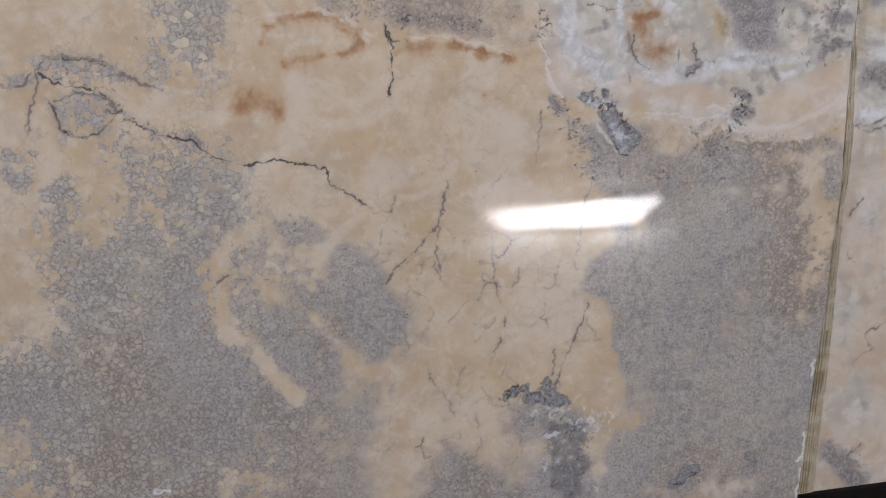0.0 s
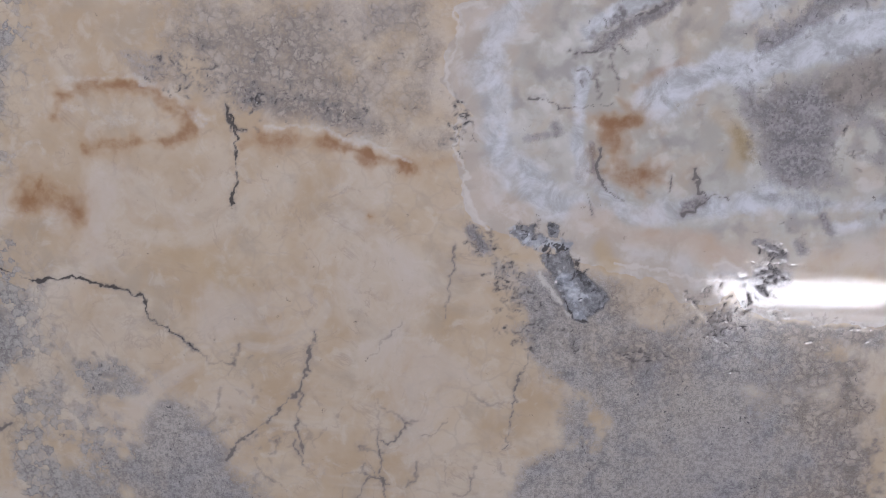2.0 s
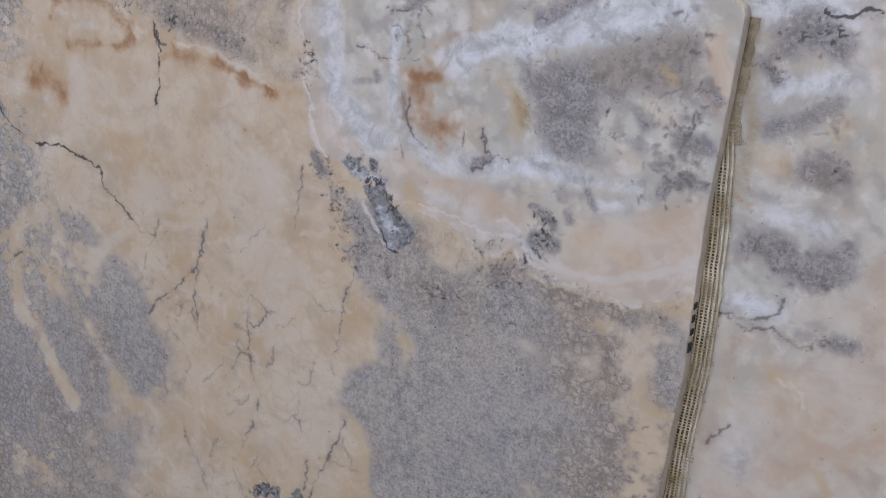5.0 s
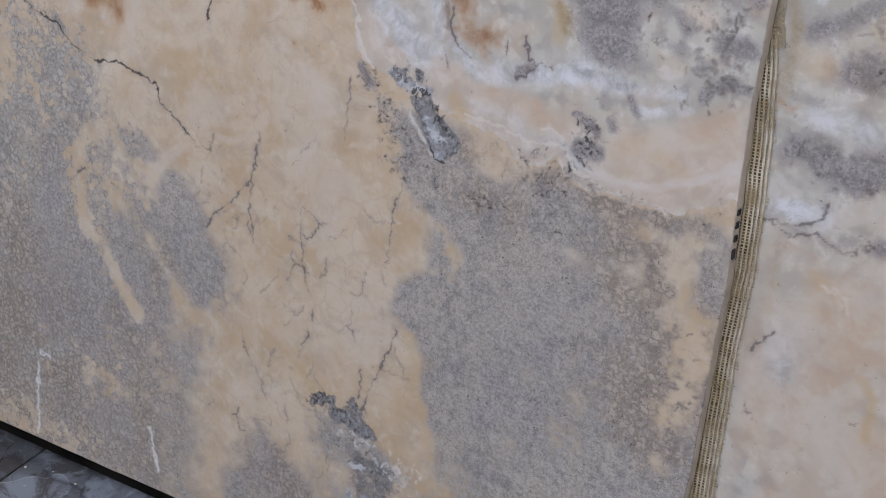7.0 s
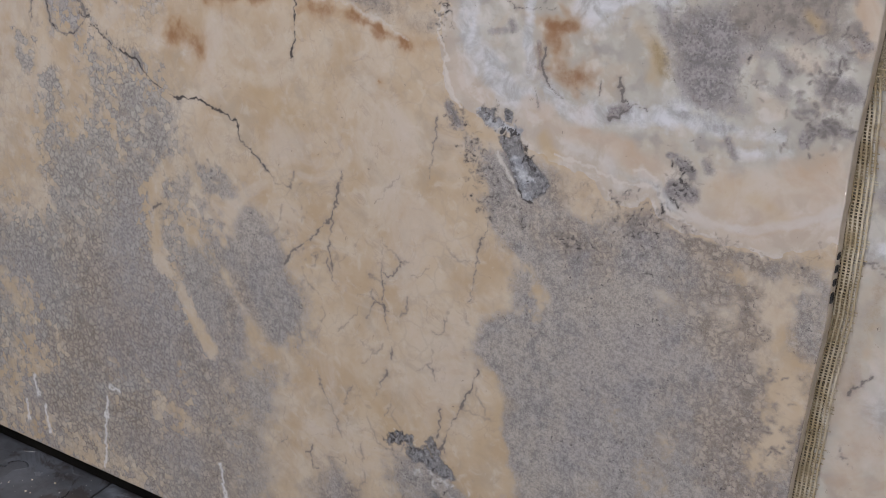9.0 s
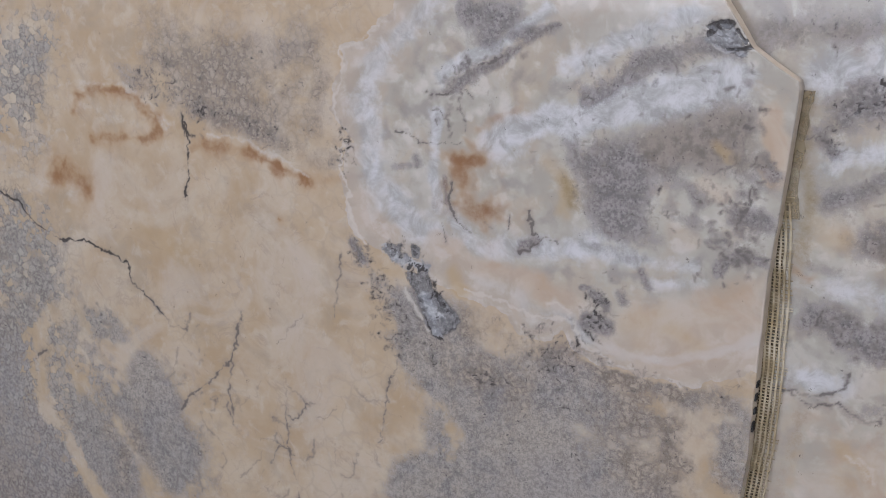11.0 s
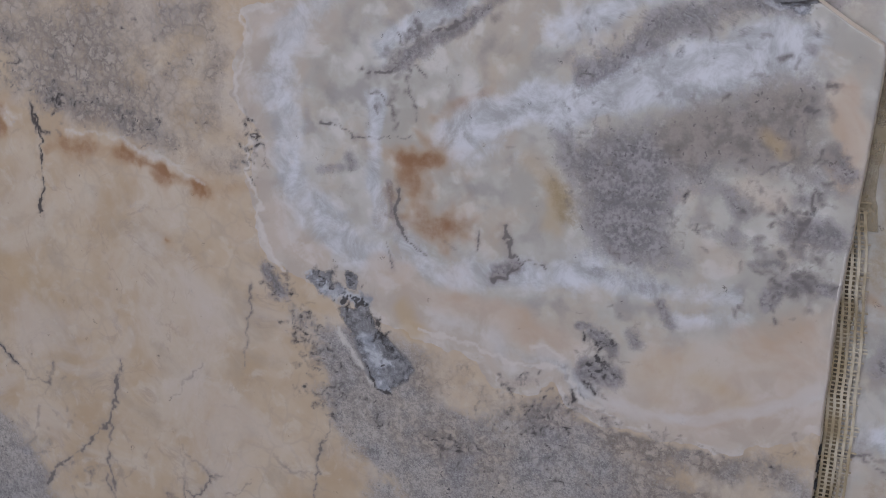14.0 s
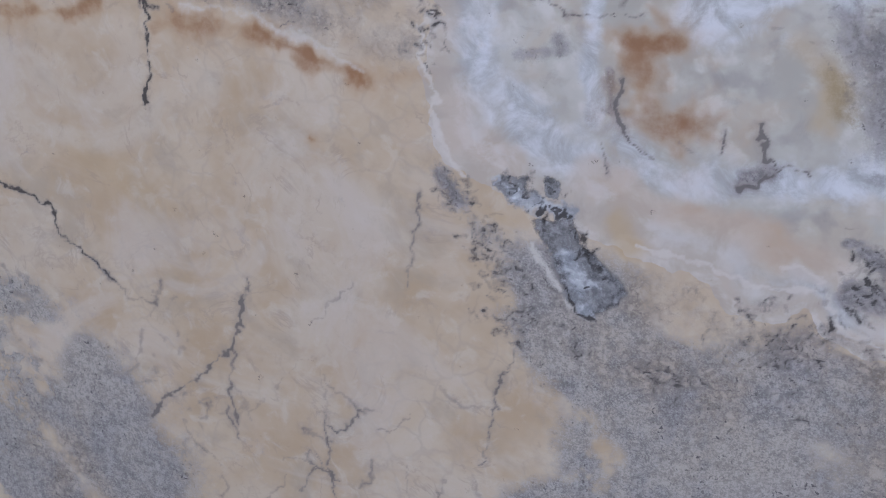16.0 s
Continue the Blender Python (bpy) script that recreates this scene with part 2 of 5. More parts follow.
    # open pits: dark, crystalline, dull
    hole = n.step(add(pit, n.math("MULTIPLY", rag, 0.6)), 0.28, 0.58)
    crystal = n.mix(n.step(n.noise(110, 4, 0.7), 0.40, 0.64), (0.07, 0.07, 0.075), (0.25, 0.25, 0.258))
    crystal = n.mix(n.step(n.noise(45, 3, 0.6), 0.42, 0.58, 0, 0.5), crystal, (0.22, 0.218, 0.222))
    crystal = n.mix(n.step(n.noise(200, 2, 0.6), 0.64, 0.72, 0, 0.6), crystal, (0.40, 0.39, 0.38))
    edge = n.math("MULTIPLY", n.step(add(pit, n.math("MULTIPLY", rag, 0.3)), 0.62, 0.42), n.step(n.noise(40, 3, 0.6), 0.38, 0.55, 0.2, 0.85))
    crystal = n.mix(n.step(add(pit, n.math("MULTIPLY", rag, 0.35)), 0.66, 0.9, 0, 0.3), crystal, (0.22, 0.225, 0.235))
    crystal = n.mix(edge, crystal, (0.07, 0.066, 0.066))
    colour = n.mix(n.math("MULTIPLY", hole, 0.9), colour, crystal)
    ice = n.mix(n.step(n.noise(60, 4, 0.6), 0.38, 0.62), (0.235, 0.245, 0.262), (0.46, 0.468, 0.485))
    colour = n.mix(n.step(add(frost, n.math("MULTIPLY", rag, 0.7)), 0.2, 0.9, 0, 0.9), colour, ice)
    hard = n.step(add(crack, n.math("MULTIPLY", rag, 0.5)), 0.48, 0.80, 0, 0.88)
    colour = n.mix(hard, colour, (0.045, 0.040, 0.039))
    colour = n.mix(n.math("MULTIPLY", scratch, n.step(grain, 0.25, 0.5)), colour, (0.66, 0.645, 0.63))
    tiny = n.math("MULTIPLY", n.step(n.noise(70, 2, 0.5), 0.70, 0.75), n.step(fine, 0.5, 0.56))
    colour = n.mix(n.math("MULTIPLY", tiny, 0.6), colour, (0.06, 0.05, 0.05))
    rough = n.math("ADD", n.step(n.noise(3, 3, 0.6), 0.3, 0.7, 0.03, 0.075), n.math("MULTIPLY", hole, n.step(grain, 0.45, 0.62, 0.02, 0.4)))
    rough = n.math("ADD", rough, n.math("MULTIPLY", greyed, n.step(fine, 0.55, 0.75, 0.0, 0.10)))
    wavy = n.bump(n.noise(1.6, 2, 0.5), 0.10, 0.02)
    relief = add(n.math("MULTIPLY", hole, n.step(n.noise(200, 3, 0.7), 0.42, 0.34, 0, -0.8)), n.math("MULTIPLY", greyed, n.step(fine, 0.38, 0.28, 0, -0.3)), n.math("MULTIPLY", hard, -0.4))
    return n.done(colour, rough, n.bump(relief, 0.5, 0.002, wavy), spec=0.5)


def edge_material():
    n = Nodes("sawn_marble_edge")
    colour = n.mix(n.noise(30, 4, 0.6), (0.40, 0.31, 0.20), (0.72, 0.66, 0.58))
    colour = n.mix(n.step(n.noise(12, 4, 0.6), 0.55, 0.7, 0, 0.7), colour, (0.26, 0.24, 0.22))
    return n.done(colour, 0.6, n.bump(n.noise(180, 4, 0.7), 0.5, 0.002))


def net_material():
    n = Nodes("resin_stiffened_glass_thread")
    colour = n.mix(n.step(n.noise(35, 3, 0.6), 0.35, 0.65), (0.40, 0.32, 0.19), (0.60, 0.53, 0.40))
    mat = n.done(colour, 0.45, n.bump(n.noise(900, 2, 0.5), 0.3, 0.0004))
    n.put(n.bsdf.inputs["Alpha"], n.step(n.noise(18, 3, 0.6), 0.35, 0.65, 0.5, 0.85))
    return mat


def resin_material(name, lo, hi, thin=0.72, thick=1.0):
    n = Nodes(name)
    colour = n.mix(n.step(n.noise(14, 4, 0.6), 0.35, 0.7), lo, hi)
    mat = n.done(colour, 0.3)
    n.put(n.bsdf.inputs["Alpha"], n.step(n.noise(26, 5, 0.65), 0.34, 0.62, thin, thick))
    return mat


def floor_tile_material(name, blue_sheen):
    n = Nodes(name)
    info = n.node("ObjectInfo").outputs["Random"]
    place = n.node("VectorMath", **{})
    place.operation = "ADD"
    n.put(place.inputs[0], n.at())
    spread = n.node("CombineXYZ", X=n.math("MULTIPLY", info, 37.0), Y=n.math("MULTIPLY", info, 91.0), Z=n.math("MULTIPLY", info, 13.0))
    n.put(place.inputs[1], spread.outputs[0])
    at = place.outputs[0]
    colour = n.mix(n.step(n.noise(4.0, 5, 0.62, at, 0.8), 0.38, 0.62), (0.012, 0.012, 0.013), (0.055, 0.058, 0.067))
    colour = n.mix(n.math("MULTIPLY", info, 0.25), colour, (0.11, 0.12, 0.135))
    # pale blue daylight reflection painted into the slate's colour
    colour = n.mix(n.step(n.noise(5, 4, 0.6, at, 1.0), 0.36, 0.56, 0, blue_sheen), colour, (0.25, 0.28, 0.33))
    colour = n.mix(n.step(n.noise(8, 6, 0.7, at, 0.8), 0.50, 0.60, 0, 0.75), colour, (0.035, 0.03, 0.028))
    colour = n.mix(n.step(n.noise(130, 2, 0.5, at), 0.735, 0.76, 0, 0.85), colour, (0.5, 0.5, 0.48))
    rough = n.step(n.noise(7, 4, 0.6, at), 0.3, 0.7, 0.08, 0.30)
    # cleft faces: broad flat flakes with sharp steps between them
    flakes = n.step(n.noise(4.2, 2, 0.4, at, 0.3), 0.46, 0.48)
    flakes = n.math("ADD", flakes, n.step(n.noise(6.1, 2, 0.4, at, 0.2), 0.55, 0.565))
    colour = n.mix(n.math("MULTIPLY", flakes, 0.28), colour, (0.02, 0.018, 0.017))
    return n.done(colour, rough, n.bump(flakes, 0.6, 0.004, n.bump(n.noise(25, 5, 0.7, at), 0.35, 0.004)))


def plain_material(name, lo, hi, scale, rough, relief=0.2, spec=0.5):
    n = Nodes(name)
    colour = n.mix(n.step(n.noise(scale, 5, 0.6), 0.3, 0.7), lo, hi)
    colour = n.mix(n.step(n.noise(scale * 6, 4, 0.6), 0.6, 0.75, 0, 0.4), colour, tuple(0.6 * v for v in lo))
    return n.done(colour, rough, n.bump(n.noise(scale * 20, 4, 0.6), relief, 0.003), spec=spec)


def glow_material(name, colour, strength):
    n = Nodes(name)
    e = n.node("Emission", Color=colour, Strength=strength)
    n.tree.links.new(e.outputs[0], n.out.inputs["Surface"])
    return n.mat


STONE, EDGE, NET = stone_material(), edge_material(), net_material()
RESIN = resin_material("browned_resin_film", (0.14, 0.10, 0.05), (0.33, 0.26, 0.155), 0.4, 0.85)
SMEAR = resin_material("yellowed_resin_smear", (0.26, 0.20, 0.11), (0.42, 0.35, 0.23), 0.15, 0.6)
# The second tile carries more of the painted blue reflection.
TILE, TILE_SHEEN = floor_tile_material("dark_slate_tile", 0.12), floor_tile_material("slate_tile_with_blue_sheen", 0.6)
GROUT = plain_material("dark_grout", (0.015, 0.014, 0.013), (0.035, 0.033, 0.03), 8, 0.9)
PLASTER = plain_material("painted_block_wall", (0.52, 0.53, 0.54), (0.62, 0.62, 0.61), 1.3, 0.8)
# Near-black, nearly without gloss: the shade under the slabs is put into this colour.
TIMBER = plain_material("shade_black_timber", (0.004, 0.0035, 0.003), (0.012, 0.010, 0.008), 6, 0.95, 0.4, 0.08)
INK = plain_material("black_marker_ink", (0.012, 0.012, 0.013), (0.02, 0.02, 0.02), 60, 0.6)
SHUTTER = plain_material("grey_roller_shutter", (0.24, 0.25, 0.26), (0.34, 0.35, 0.36), 3, 0.5)
GLOW_LOW = glow_material("sunlit_yard", (1.0, 0.97, 0.96), 24.0)
GLOW_SKY = glow_material("pale_daylight", (0.72, 0.84, 1.0), 1.6)


# ---- shared building helpers ----
def part(name, bm, material, parent=None, label=""):
    me = bpy.data.meshes.new(name)
    bm.to_mesh(me)
    bm.free()
    me.materials.append(material)
    ob = new(name, me)
    ob.parent = parent
    if label:
        ob["label"] = label
    return ob


def box_into(bm, lo, hi, bevel=0.0):
    made = bmesh.ops.create_cube(bm, size=1.0)["verts"]
    for v in made:
        v.co = Vector([l + (c + 0.5) * (h - l) for l, h, c in zip(lo, hi, v.co)])
    if bevel:
        edges = list({e for v in made for e in v.link_edges})
        bmesh.ops.bevel(bm, geom=edges, offset=bevel, segments=1, affect="EDGES")


def box(name, lo, hi, material, parent=None, bevel=0.0, label=""):
    bm = bmesh.new()
    box_into(bm, lo, hi, bevel)
    return part(name, bm, material, parent, label)


# ---- the figure of the stone ----
TABLE = np.random.RandomState(7).rand(256, 256)


def lattice(x, y):
    i, j = np.floor(x).astype(int), np.floor(y).astype(int)
    u, v = x - i, y - j
    u, v = u * u * (3 - 2 * u), v * v * (3 - 2 * v)
    g = lambda p, q: TABLE[p % 256, q % 256]
    return (g(i, j) * (1 - u) + g(i + 1, j) * u) * (1 - v) + (g(i, j + 1) * (1 - u) + g(i + 1, j + 1) * u) * v


def fbm(x, y, scale, octaves=4, shift=0.0):
    """Noise from about -0.5 to 0.5."""
    total, weight = 0.0, 0.0
    for o in range(octaves):
        k = scale * 2 ** o
        total = total + (lattice(x * k + shift + 13.7 * o, y * k + 5.1 * shift + 7.3 * o) - 0.5) * 0.55 ** o
        weight += 0.55 ** o
    return total / weight


def line_distance(x, y, points):
    """Distance to an open line, worked out only near it."""
    pts = np.array(points, float)
    far = np.full(x.shape, 9.0)
    near = (x > pts[:, 0].min() - 0.12) & (x < pts[:, 0].max() + 0.12) & (y > pts[:, 1].min() - 0.12) & (y < pts[:, 1].max() + 0.12)
    px, py = x[near], y[near]
    best = np.full(px.shape, 9.0)
    for (ax, ay), (bx, by) in zip(pts[:-1], pts[1:]):
        dx, dy = bx - ax, by - ay
        s = np.clip(((px - ax) * dx + (py - ay) * dy) / (dx * dx + dy * dy + 1e-12), 0, 1)
        best = np.minimum(best, np.hypot(px - ax - s * dx, py - ay - s * dy))
    far[near] = best
    return far


def inside_depth(x, y, points):
    """Signed distance to a closed outline, positive inside."""
    pts = np.array(points, float)
    best, odd = np.full(x.shape, 9.0), np.zeros(x.shape, bool)
    for (ax, ay), (bx, by) in zip(pts, np.roll(pts, -1, 0)):
        dx, dy = bx - ax, by - ay
        s = np.clip(((x - ax) * dx + (y - ay) * dy) / (dx * dx + dy * dy + 1e-12), 0, 1)
        best = np.minimum(best, np.hypot(x - ax - s * dx, y - ay - s * dy))
        if dy:
            odd ^= ((ay > y) != (by > y)) & (x < ax + (y - ay) * dx / dy)
    return np.where(odd, best, -best)


class Figure:
    """Masks of a slab's colours over its points x (along) and y (up)."""

    def __init__(self, x, y, ragged=0.012):
        self.x, self.y = x, y
        self.wx = x + ragged * 2.2 * fbm(x, y, 14, 4, 3.0) + 0.006 * fbm(x, y, 70, 3, 9.0)
        self.wy = y + ragged * 2.2 * fbm(x, y, 14, 4, 41.0) + 0.006 * fbm(x, y, 70, 3, 23.0)
        self.jx = x + 0.014 * fbm(x, y, 26, 3, 61.0) + 0.012 * fbm(x, y, 110, 3, 67.0)
        self.jy = y + 0.014 * fbm(x, y, 26, 3, 77.0) + 0.012 * fbm(x, y, 110, 3, 83.0)
        self.swell = np.clip(1.0 + 2.2 * fbm(x, y, 40, 3, 97.0), 0.35, 1.45)
        self.m = {k: np.zeros(x.shape) for k in ("grey", "white", "rust", "vein", "pit", "peach", "milky", "scratch", "depth", "crack", "olive", "taupe", "frost", "line", "amber", "smoke")}
        self.m["depth"] -= 1.0

    def area(self, kind, points, soft=0.02, amount=1.0):
        d = inside_depth(self.wx, self.wy, points) + (0.024 * fbm(self.x, self.y, 38, 5, 251.0) if kind == "white" else 0.0)
        self.m[kind] = np.maximum(self.m[kind], amount * np.clip(0.5 + d / (2 * soft), 0, 1))
        return d

    def less(self, kind, points, soft=0.02, amount=1.0):
        d = inside_depth(self.wx, self.wy, points)
        self.m[kind] *= 1 - amount * np.clip(0.5 + d / (2 * soft), 0, 1)

    def stroke(self, kind, points, width, amount=1.0, loose=False):
        x, y = (self.wx, self.wy) if loose else (self.jx, self.jy)
        d = line_distance(x, y, points)
        if kind in ("vein", "crack", "rust"):
            width = width * self.swell
            amount = amount * np.clip(0.50 + 0.55 * self.swell, 0, 1.2)
        if kind == "rust":
            self.m[kind] = np.maximum(self.m[kind], 0.5 * amount * np.exp(-((d / (2.0 * width)) ** 2)))
        if kind == "vein":
            self.m[kind] = np.maximum(self.m[kind], 0.36 * amount * np.exp(-((d / (2.6 * width)) ** 2)))
            width = 0.62 * width
        if kind == "crack":
            width = np.minimum(width, width / self.swell)
            self.m[kind] = np.maximum(self.m[kind], 0.30 * amount * np.exp(-((d / (2.4 * width)) ** 2)))
            width = 0.66 * width
        self.m[kind] = np.maximum(self.m[kind], amount * np.exp(-((d / width) ** 2)))

    def specks(self, kind, points, spread, count, size, amount, seed):
        """Small marks strewn about a line, some of them short dashes."""
        rng = random.Random(seed)
        for k in range(count):
            i = rng.randrange(len(points) - 1)
            t = rng.random()
            px = points[i][0] + t * (points[i + 1][0] - points[i][0]) + rng.gauss(0, spread)
            py = points[i][1] + t * (points[i + 1][1] - points[i][1]) + rng.gauss(0, spread)
            way, far = rng.uniform(0, 6.3), abs(rng.gauss(0, 0.005))
            ends = np.array([(px, py), (px + far * math.cos(way), py + far * math.sin(way))])
            near = (np.abs(self.jx - px) < 0.03) & (np.abs(self.jy - py) < 0.03)
            d = line_distance(self.jx[near], self.jy[near], ends)
            self.m[kind][near] = np.maximum(self.m[kind][near], amount * rng.uniform(0.6, 1.0) * np.exp(-((d / (size * rng.uniform(0.6, 1.3))) ** 2)))

    def wipe(self, kind, points, width, amount=1.0):
        d = line_distance(self.wx, self.wy, points)
        broken = np.clip(0.85 + 1.8 * fbm(self.x, self.y, 38, 4, 233.0), 0.1, 1.1)
        self.m[kind] *= 1 - np.clip(amount * broken * np.exp(-((d / width) ** 2)), 0, 1)


def front_figure(x, y):
    f = Figure(x, y)
    # grey granular bodies
    f.area("grey", [(-0.911,0.659),(-0.815,0.646),(-0.729,0.603),(-0.713,0.55),(-0.729,0.487),(-0.761,0.469),(-0.636,0.484),(-0.565,0.455),(-0.557,0.427),(-0.504,0.422),(-0.491,0.376),(-0.454,0.361),(-0.43,0.291),(-0.429,0.233),(-0.473,0.198),(-0.528,0.187),(-0.476,0.134),(-0.491,0.064),(-0.537,0.022),(-0.522,-0.103),(-0.528,-0.228),(-1.621,-0.25),(-1.472,0.255),(-1.237,0.292),(-1.116,0.322),(-1.084,0.383),(-1.081,0.489),(-1.045,0.507),(-0.985,0.522),(-0.933,0.548),(-0.908,0.598)], 0.075)
    f.area("grey", [(-0.125,0.66),(-0.04,0.635),(0.035,0.625),(0.102,0.628),(0.171,0.612),(0.218,0.585),(0.276,0.585),(0.441,0.575),(0.463,0.386),(0.442,0.098),(0.427,-0.374),(-0.069,-0.298),(-0.056,-0.042),(-0.014,0.028),(-0.023,0.078),(-0.026,0.247),(-0.067,0.289),(-0.112,0.309),(-0.078,0.369),(-0.026,0.398),(-0.032,0.467),(-0.071,0.52),(-0.096,0.583),(-0.125,0.63)], 0.024)
    f.area("grey", [(-0.825,0.947),(-0.701,0.94),(-0.704,0.844),(-0.734,0.777),(-0.786,0.75),(-0.841,0.784),(-0.848,0.853)], 0.055, 0.95)
    f.area("grey", [(-0.605,0.884),(-0.542,0.914),(-0.522,1.004),(-0.181,1.0),(-0.154,0.909),(-0.158,0.795),(-0.221,0.788),(-0.283,0.813),(-0.361,0.842),(-0.439,0.835),(-0.491,0.879)], 0.045, 0.58)
    f.stroke("grey", [(-0.56,0.885),(-0.47,0.865),(-0.40,0.855),(-0.33,0.84),(-0.27,0.82)], 0.034, 0.62, True)
    f.area("grey", [(-0.252,0.1),(-0.172,0.097),(-0.114,0.071),(-0.02,0.023),(-0.056,-0.042),(-0.069,-0.298),(-0.483,-0.235),(-0.434,-0.041),(-0.369,0.018),(-0.267,-0.001)], 0.045, 1.0)
    f.area("grey", [(-0.146,0.699),(-0.114,0.696),(-0.109,0.643),(-0.142,0.645)], 0.012, 0.7)
    f.stroke("grey", [(-0.985,0.72),(-0.96,0.715)], 0.045, 0.8, True)
    f.stroke("grey", [(-1.04,0.805),(-0.96,0.80),(-0.90,0.775)], 0.022, 0.6, True)
    f.stroke("grey", [(-1.10,0.60),(-1.08,0.56)], 0.03, 0.75, True)
    f.stroke("grey", [(-1.03,0.575),(-1.02,0.555)], 0.025, 0.7, True)
    f.stroke("grey", [(-0.93,0.66),(-0.88,0.62)], 0.04, 0.75, True)
    f.stroke("grey", [(-0.81,0.67),(-0.79,0.655)], 0.018, 0.7, True)
    f.stroke("grey", [(-0.48,0.50),(-0.44,0.46)], 0.02, 0.35, True)
    # ragged clouds in all the grey
    f.m["grey"] *= np.clip(0.93 + 2.0 * fbm(x, y, 8, 5, 211.0), 0.35, 1.15)
    # cream that breaks through the grey
    for points, width, amount in (
        ([(-0.729,0.487),(-0.771,0.448),(-0.784,0.373),(-0.776,0.295),(-0.727,0.25),(-0.688,0.206),(-0.66,0.156)], 0.017, 1.0),
        ([(-0.632,0.542),(-0.669,0.46),(-0.695,0.386),(-0.637,0.325),(-0.587,0.274),(-0.527,0.21),(-0.463,0.173)], 0.019, 0.62),
        ([(-0.664,0.383),(-0.599,0.426)], 0.03, 0.7),
        ([(-0.767,0.448),(-0.791,0.396),(-0.791,0.352),(-0.77,0.294),(-0.737,0.251),(-0.699,0.207),(-0.66,0.15)], 0.014, 0.85),
        ([(-0.621,0.412),(-0.618,0.378)], 0.024, 0.8),
        ([(-0.041,0.48),(-0.001,0.463),(0.025,0.425),(0.003,0.392)], 0.022, 0.7),
        ([(-0.067,0.252),(-0.055,0.155),(-0.067,0.084)], 0.03, 0.95),
        ([(-1.131,0.515),(-1.122,0.43),(-1.143,0.347)], 0.06, 0.9),
        ([(-1.015,0.597),(-0.982,0.542),(-0.989,0.656)], 0.05, 0.8),
        ([(-1.173,0.106),(-1.098,0.061),(-1.155,0.011)], 0.07, 0.5),
        ([(-0.60,0.10),(-0.62,-0.05),(-0.58,-0.18)], 0.05, 0.45),
        ([(-1.22,-0.14),(-1.05,-0.17),(-0.85,-0.19)], 0.05, 0.6),
        ([(0.372,0.51),(0.39,0.393),(0.382,0.3)], 0.045, 0.58),
        ([(0.419,0.417),(0.393,0.29),(0.378,0.205)], 0.026, 0.75),
        ([(0.239,0.485),(0.317,0.463),(0.385,0.505)], 0.05, 0.4),
        ([(0.071,0.597),(0.11,0.563)], 0.03, 0.45),
        ([(0.15,-0.16),(0.28,-0.17)], 0.05, 0.55),
        ([(0.27,0.55),(0.33,0.54),(0.42,0.535)], 0.018, 0.5),
    ):
        f.wipe("grey", points, width, amount)
    # the white body: scalloped rim, pale rings, smoky clouds
    outline = [(-0.049,1.092),(-0.069,1.051),(-0.081,1.031),(-0.094,1.013),(-0.105,0.992),(-0.125,0.981),(-0.137,0.968),(-0.163,0.959),(-0.158,0.937),(-0.161,0.916),(-0.174,0.897),(-0.178,0.875),(-0.168,0.861),(-0.156,0.853),(-0.146,0.839),(-0.161,0.831),(-0.168,0.82),(-0.165,0.805),(-0.165,0.784),(-0.157,0.772),(-0.15,0.757),(-0.151,0.739),(-0.143,0.719),(-0.131,0.704),(-0.107,0.693),(-0.074,0.674),(-0.026,0.67),(-0.01,0.651),(0.029,0.634),(0.068,0.624),(0.106,0.627),(0.123,0.603),(0.151,0.593),(0.188,0.607),(0.204,0.589),(0.232,0.573),(0.268,0.575),(0.303,0.572),(0.352,0.572),(0.398,0.584),(0.456,0.606),(0.564,0.746),(0.535,1.108)]
    f.less("grey", outline, 0.006)
    f.m["depth"] = np.clip(f.area("white", outline, 0.004), -1, 1)
    for points, width, amount in (
        ([(-0.008,1.046),(-0.046,1.005),(-0.106,0.947),(-0.127,0.889),(-0.12,0.839),(-0.117,0.803),(-0.089,0.754),(-0.042,0.722),(0.006,0.709)], 0.026, 0.85),
        ([(-0.009,0.89),(-0.008,0.848),(-0.01,0.798),(-0.006,0.755)], 0.011, 0.95),
        ([(0.021,0.739),(0.052,0.717),(0.112,0.717),(0.171,0.723),(0.22,0.739)], 0.022, 0.8),
        ([(0.002,0.94),(0.036,0.962),(0.08,0.984),(0.122,1.011),(0.157,1.038)], 0.010, 1.0),
        ([(0.077,0.853),(0.132,0.884),(0.202,0.907),(0.276,0.921),(0.334,0.941),(0.39,0.972)], 0.024, 1.35),
        ([(0.181,0.899),(0.222,0.928),(0.262,0.94)], 0.022, 0.9),
        ([(0.179,0.968),(0.233,0.987),(0.305,1.021),(0.342,1.044)], 0.020, 0.8),
        ([(0.089,0.834),(0.139,0.849),(0.168,0.834)], 0.016, 0.6),
        ([(0.221,0.728),(0.29,0.732),(0.357,0.736)], 0.014, 0.7),
        ([(0.179,0.653),(0.217,0.614),(0.267,0.599),(0.33,0.6),(0.396,0.621),(0.444,0.645)], 0.011, 1.0),
        ([(0.422,0.635),(0.44,0.651)], 0.014, 0.9),
        ([(0.312,0.704),(0.365,0.717)], 0.016, 0.6),
    ):
        f.stroke("milky", points, width, amount, True)
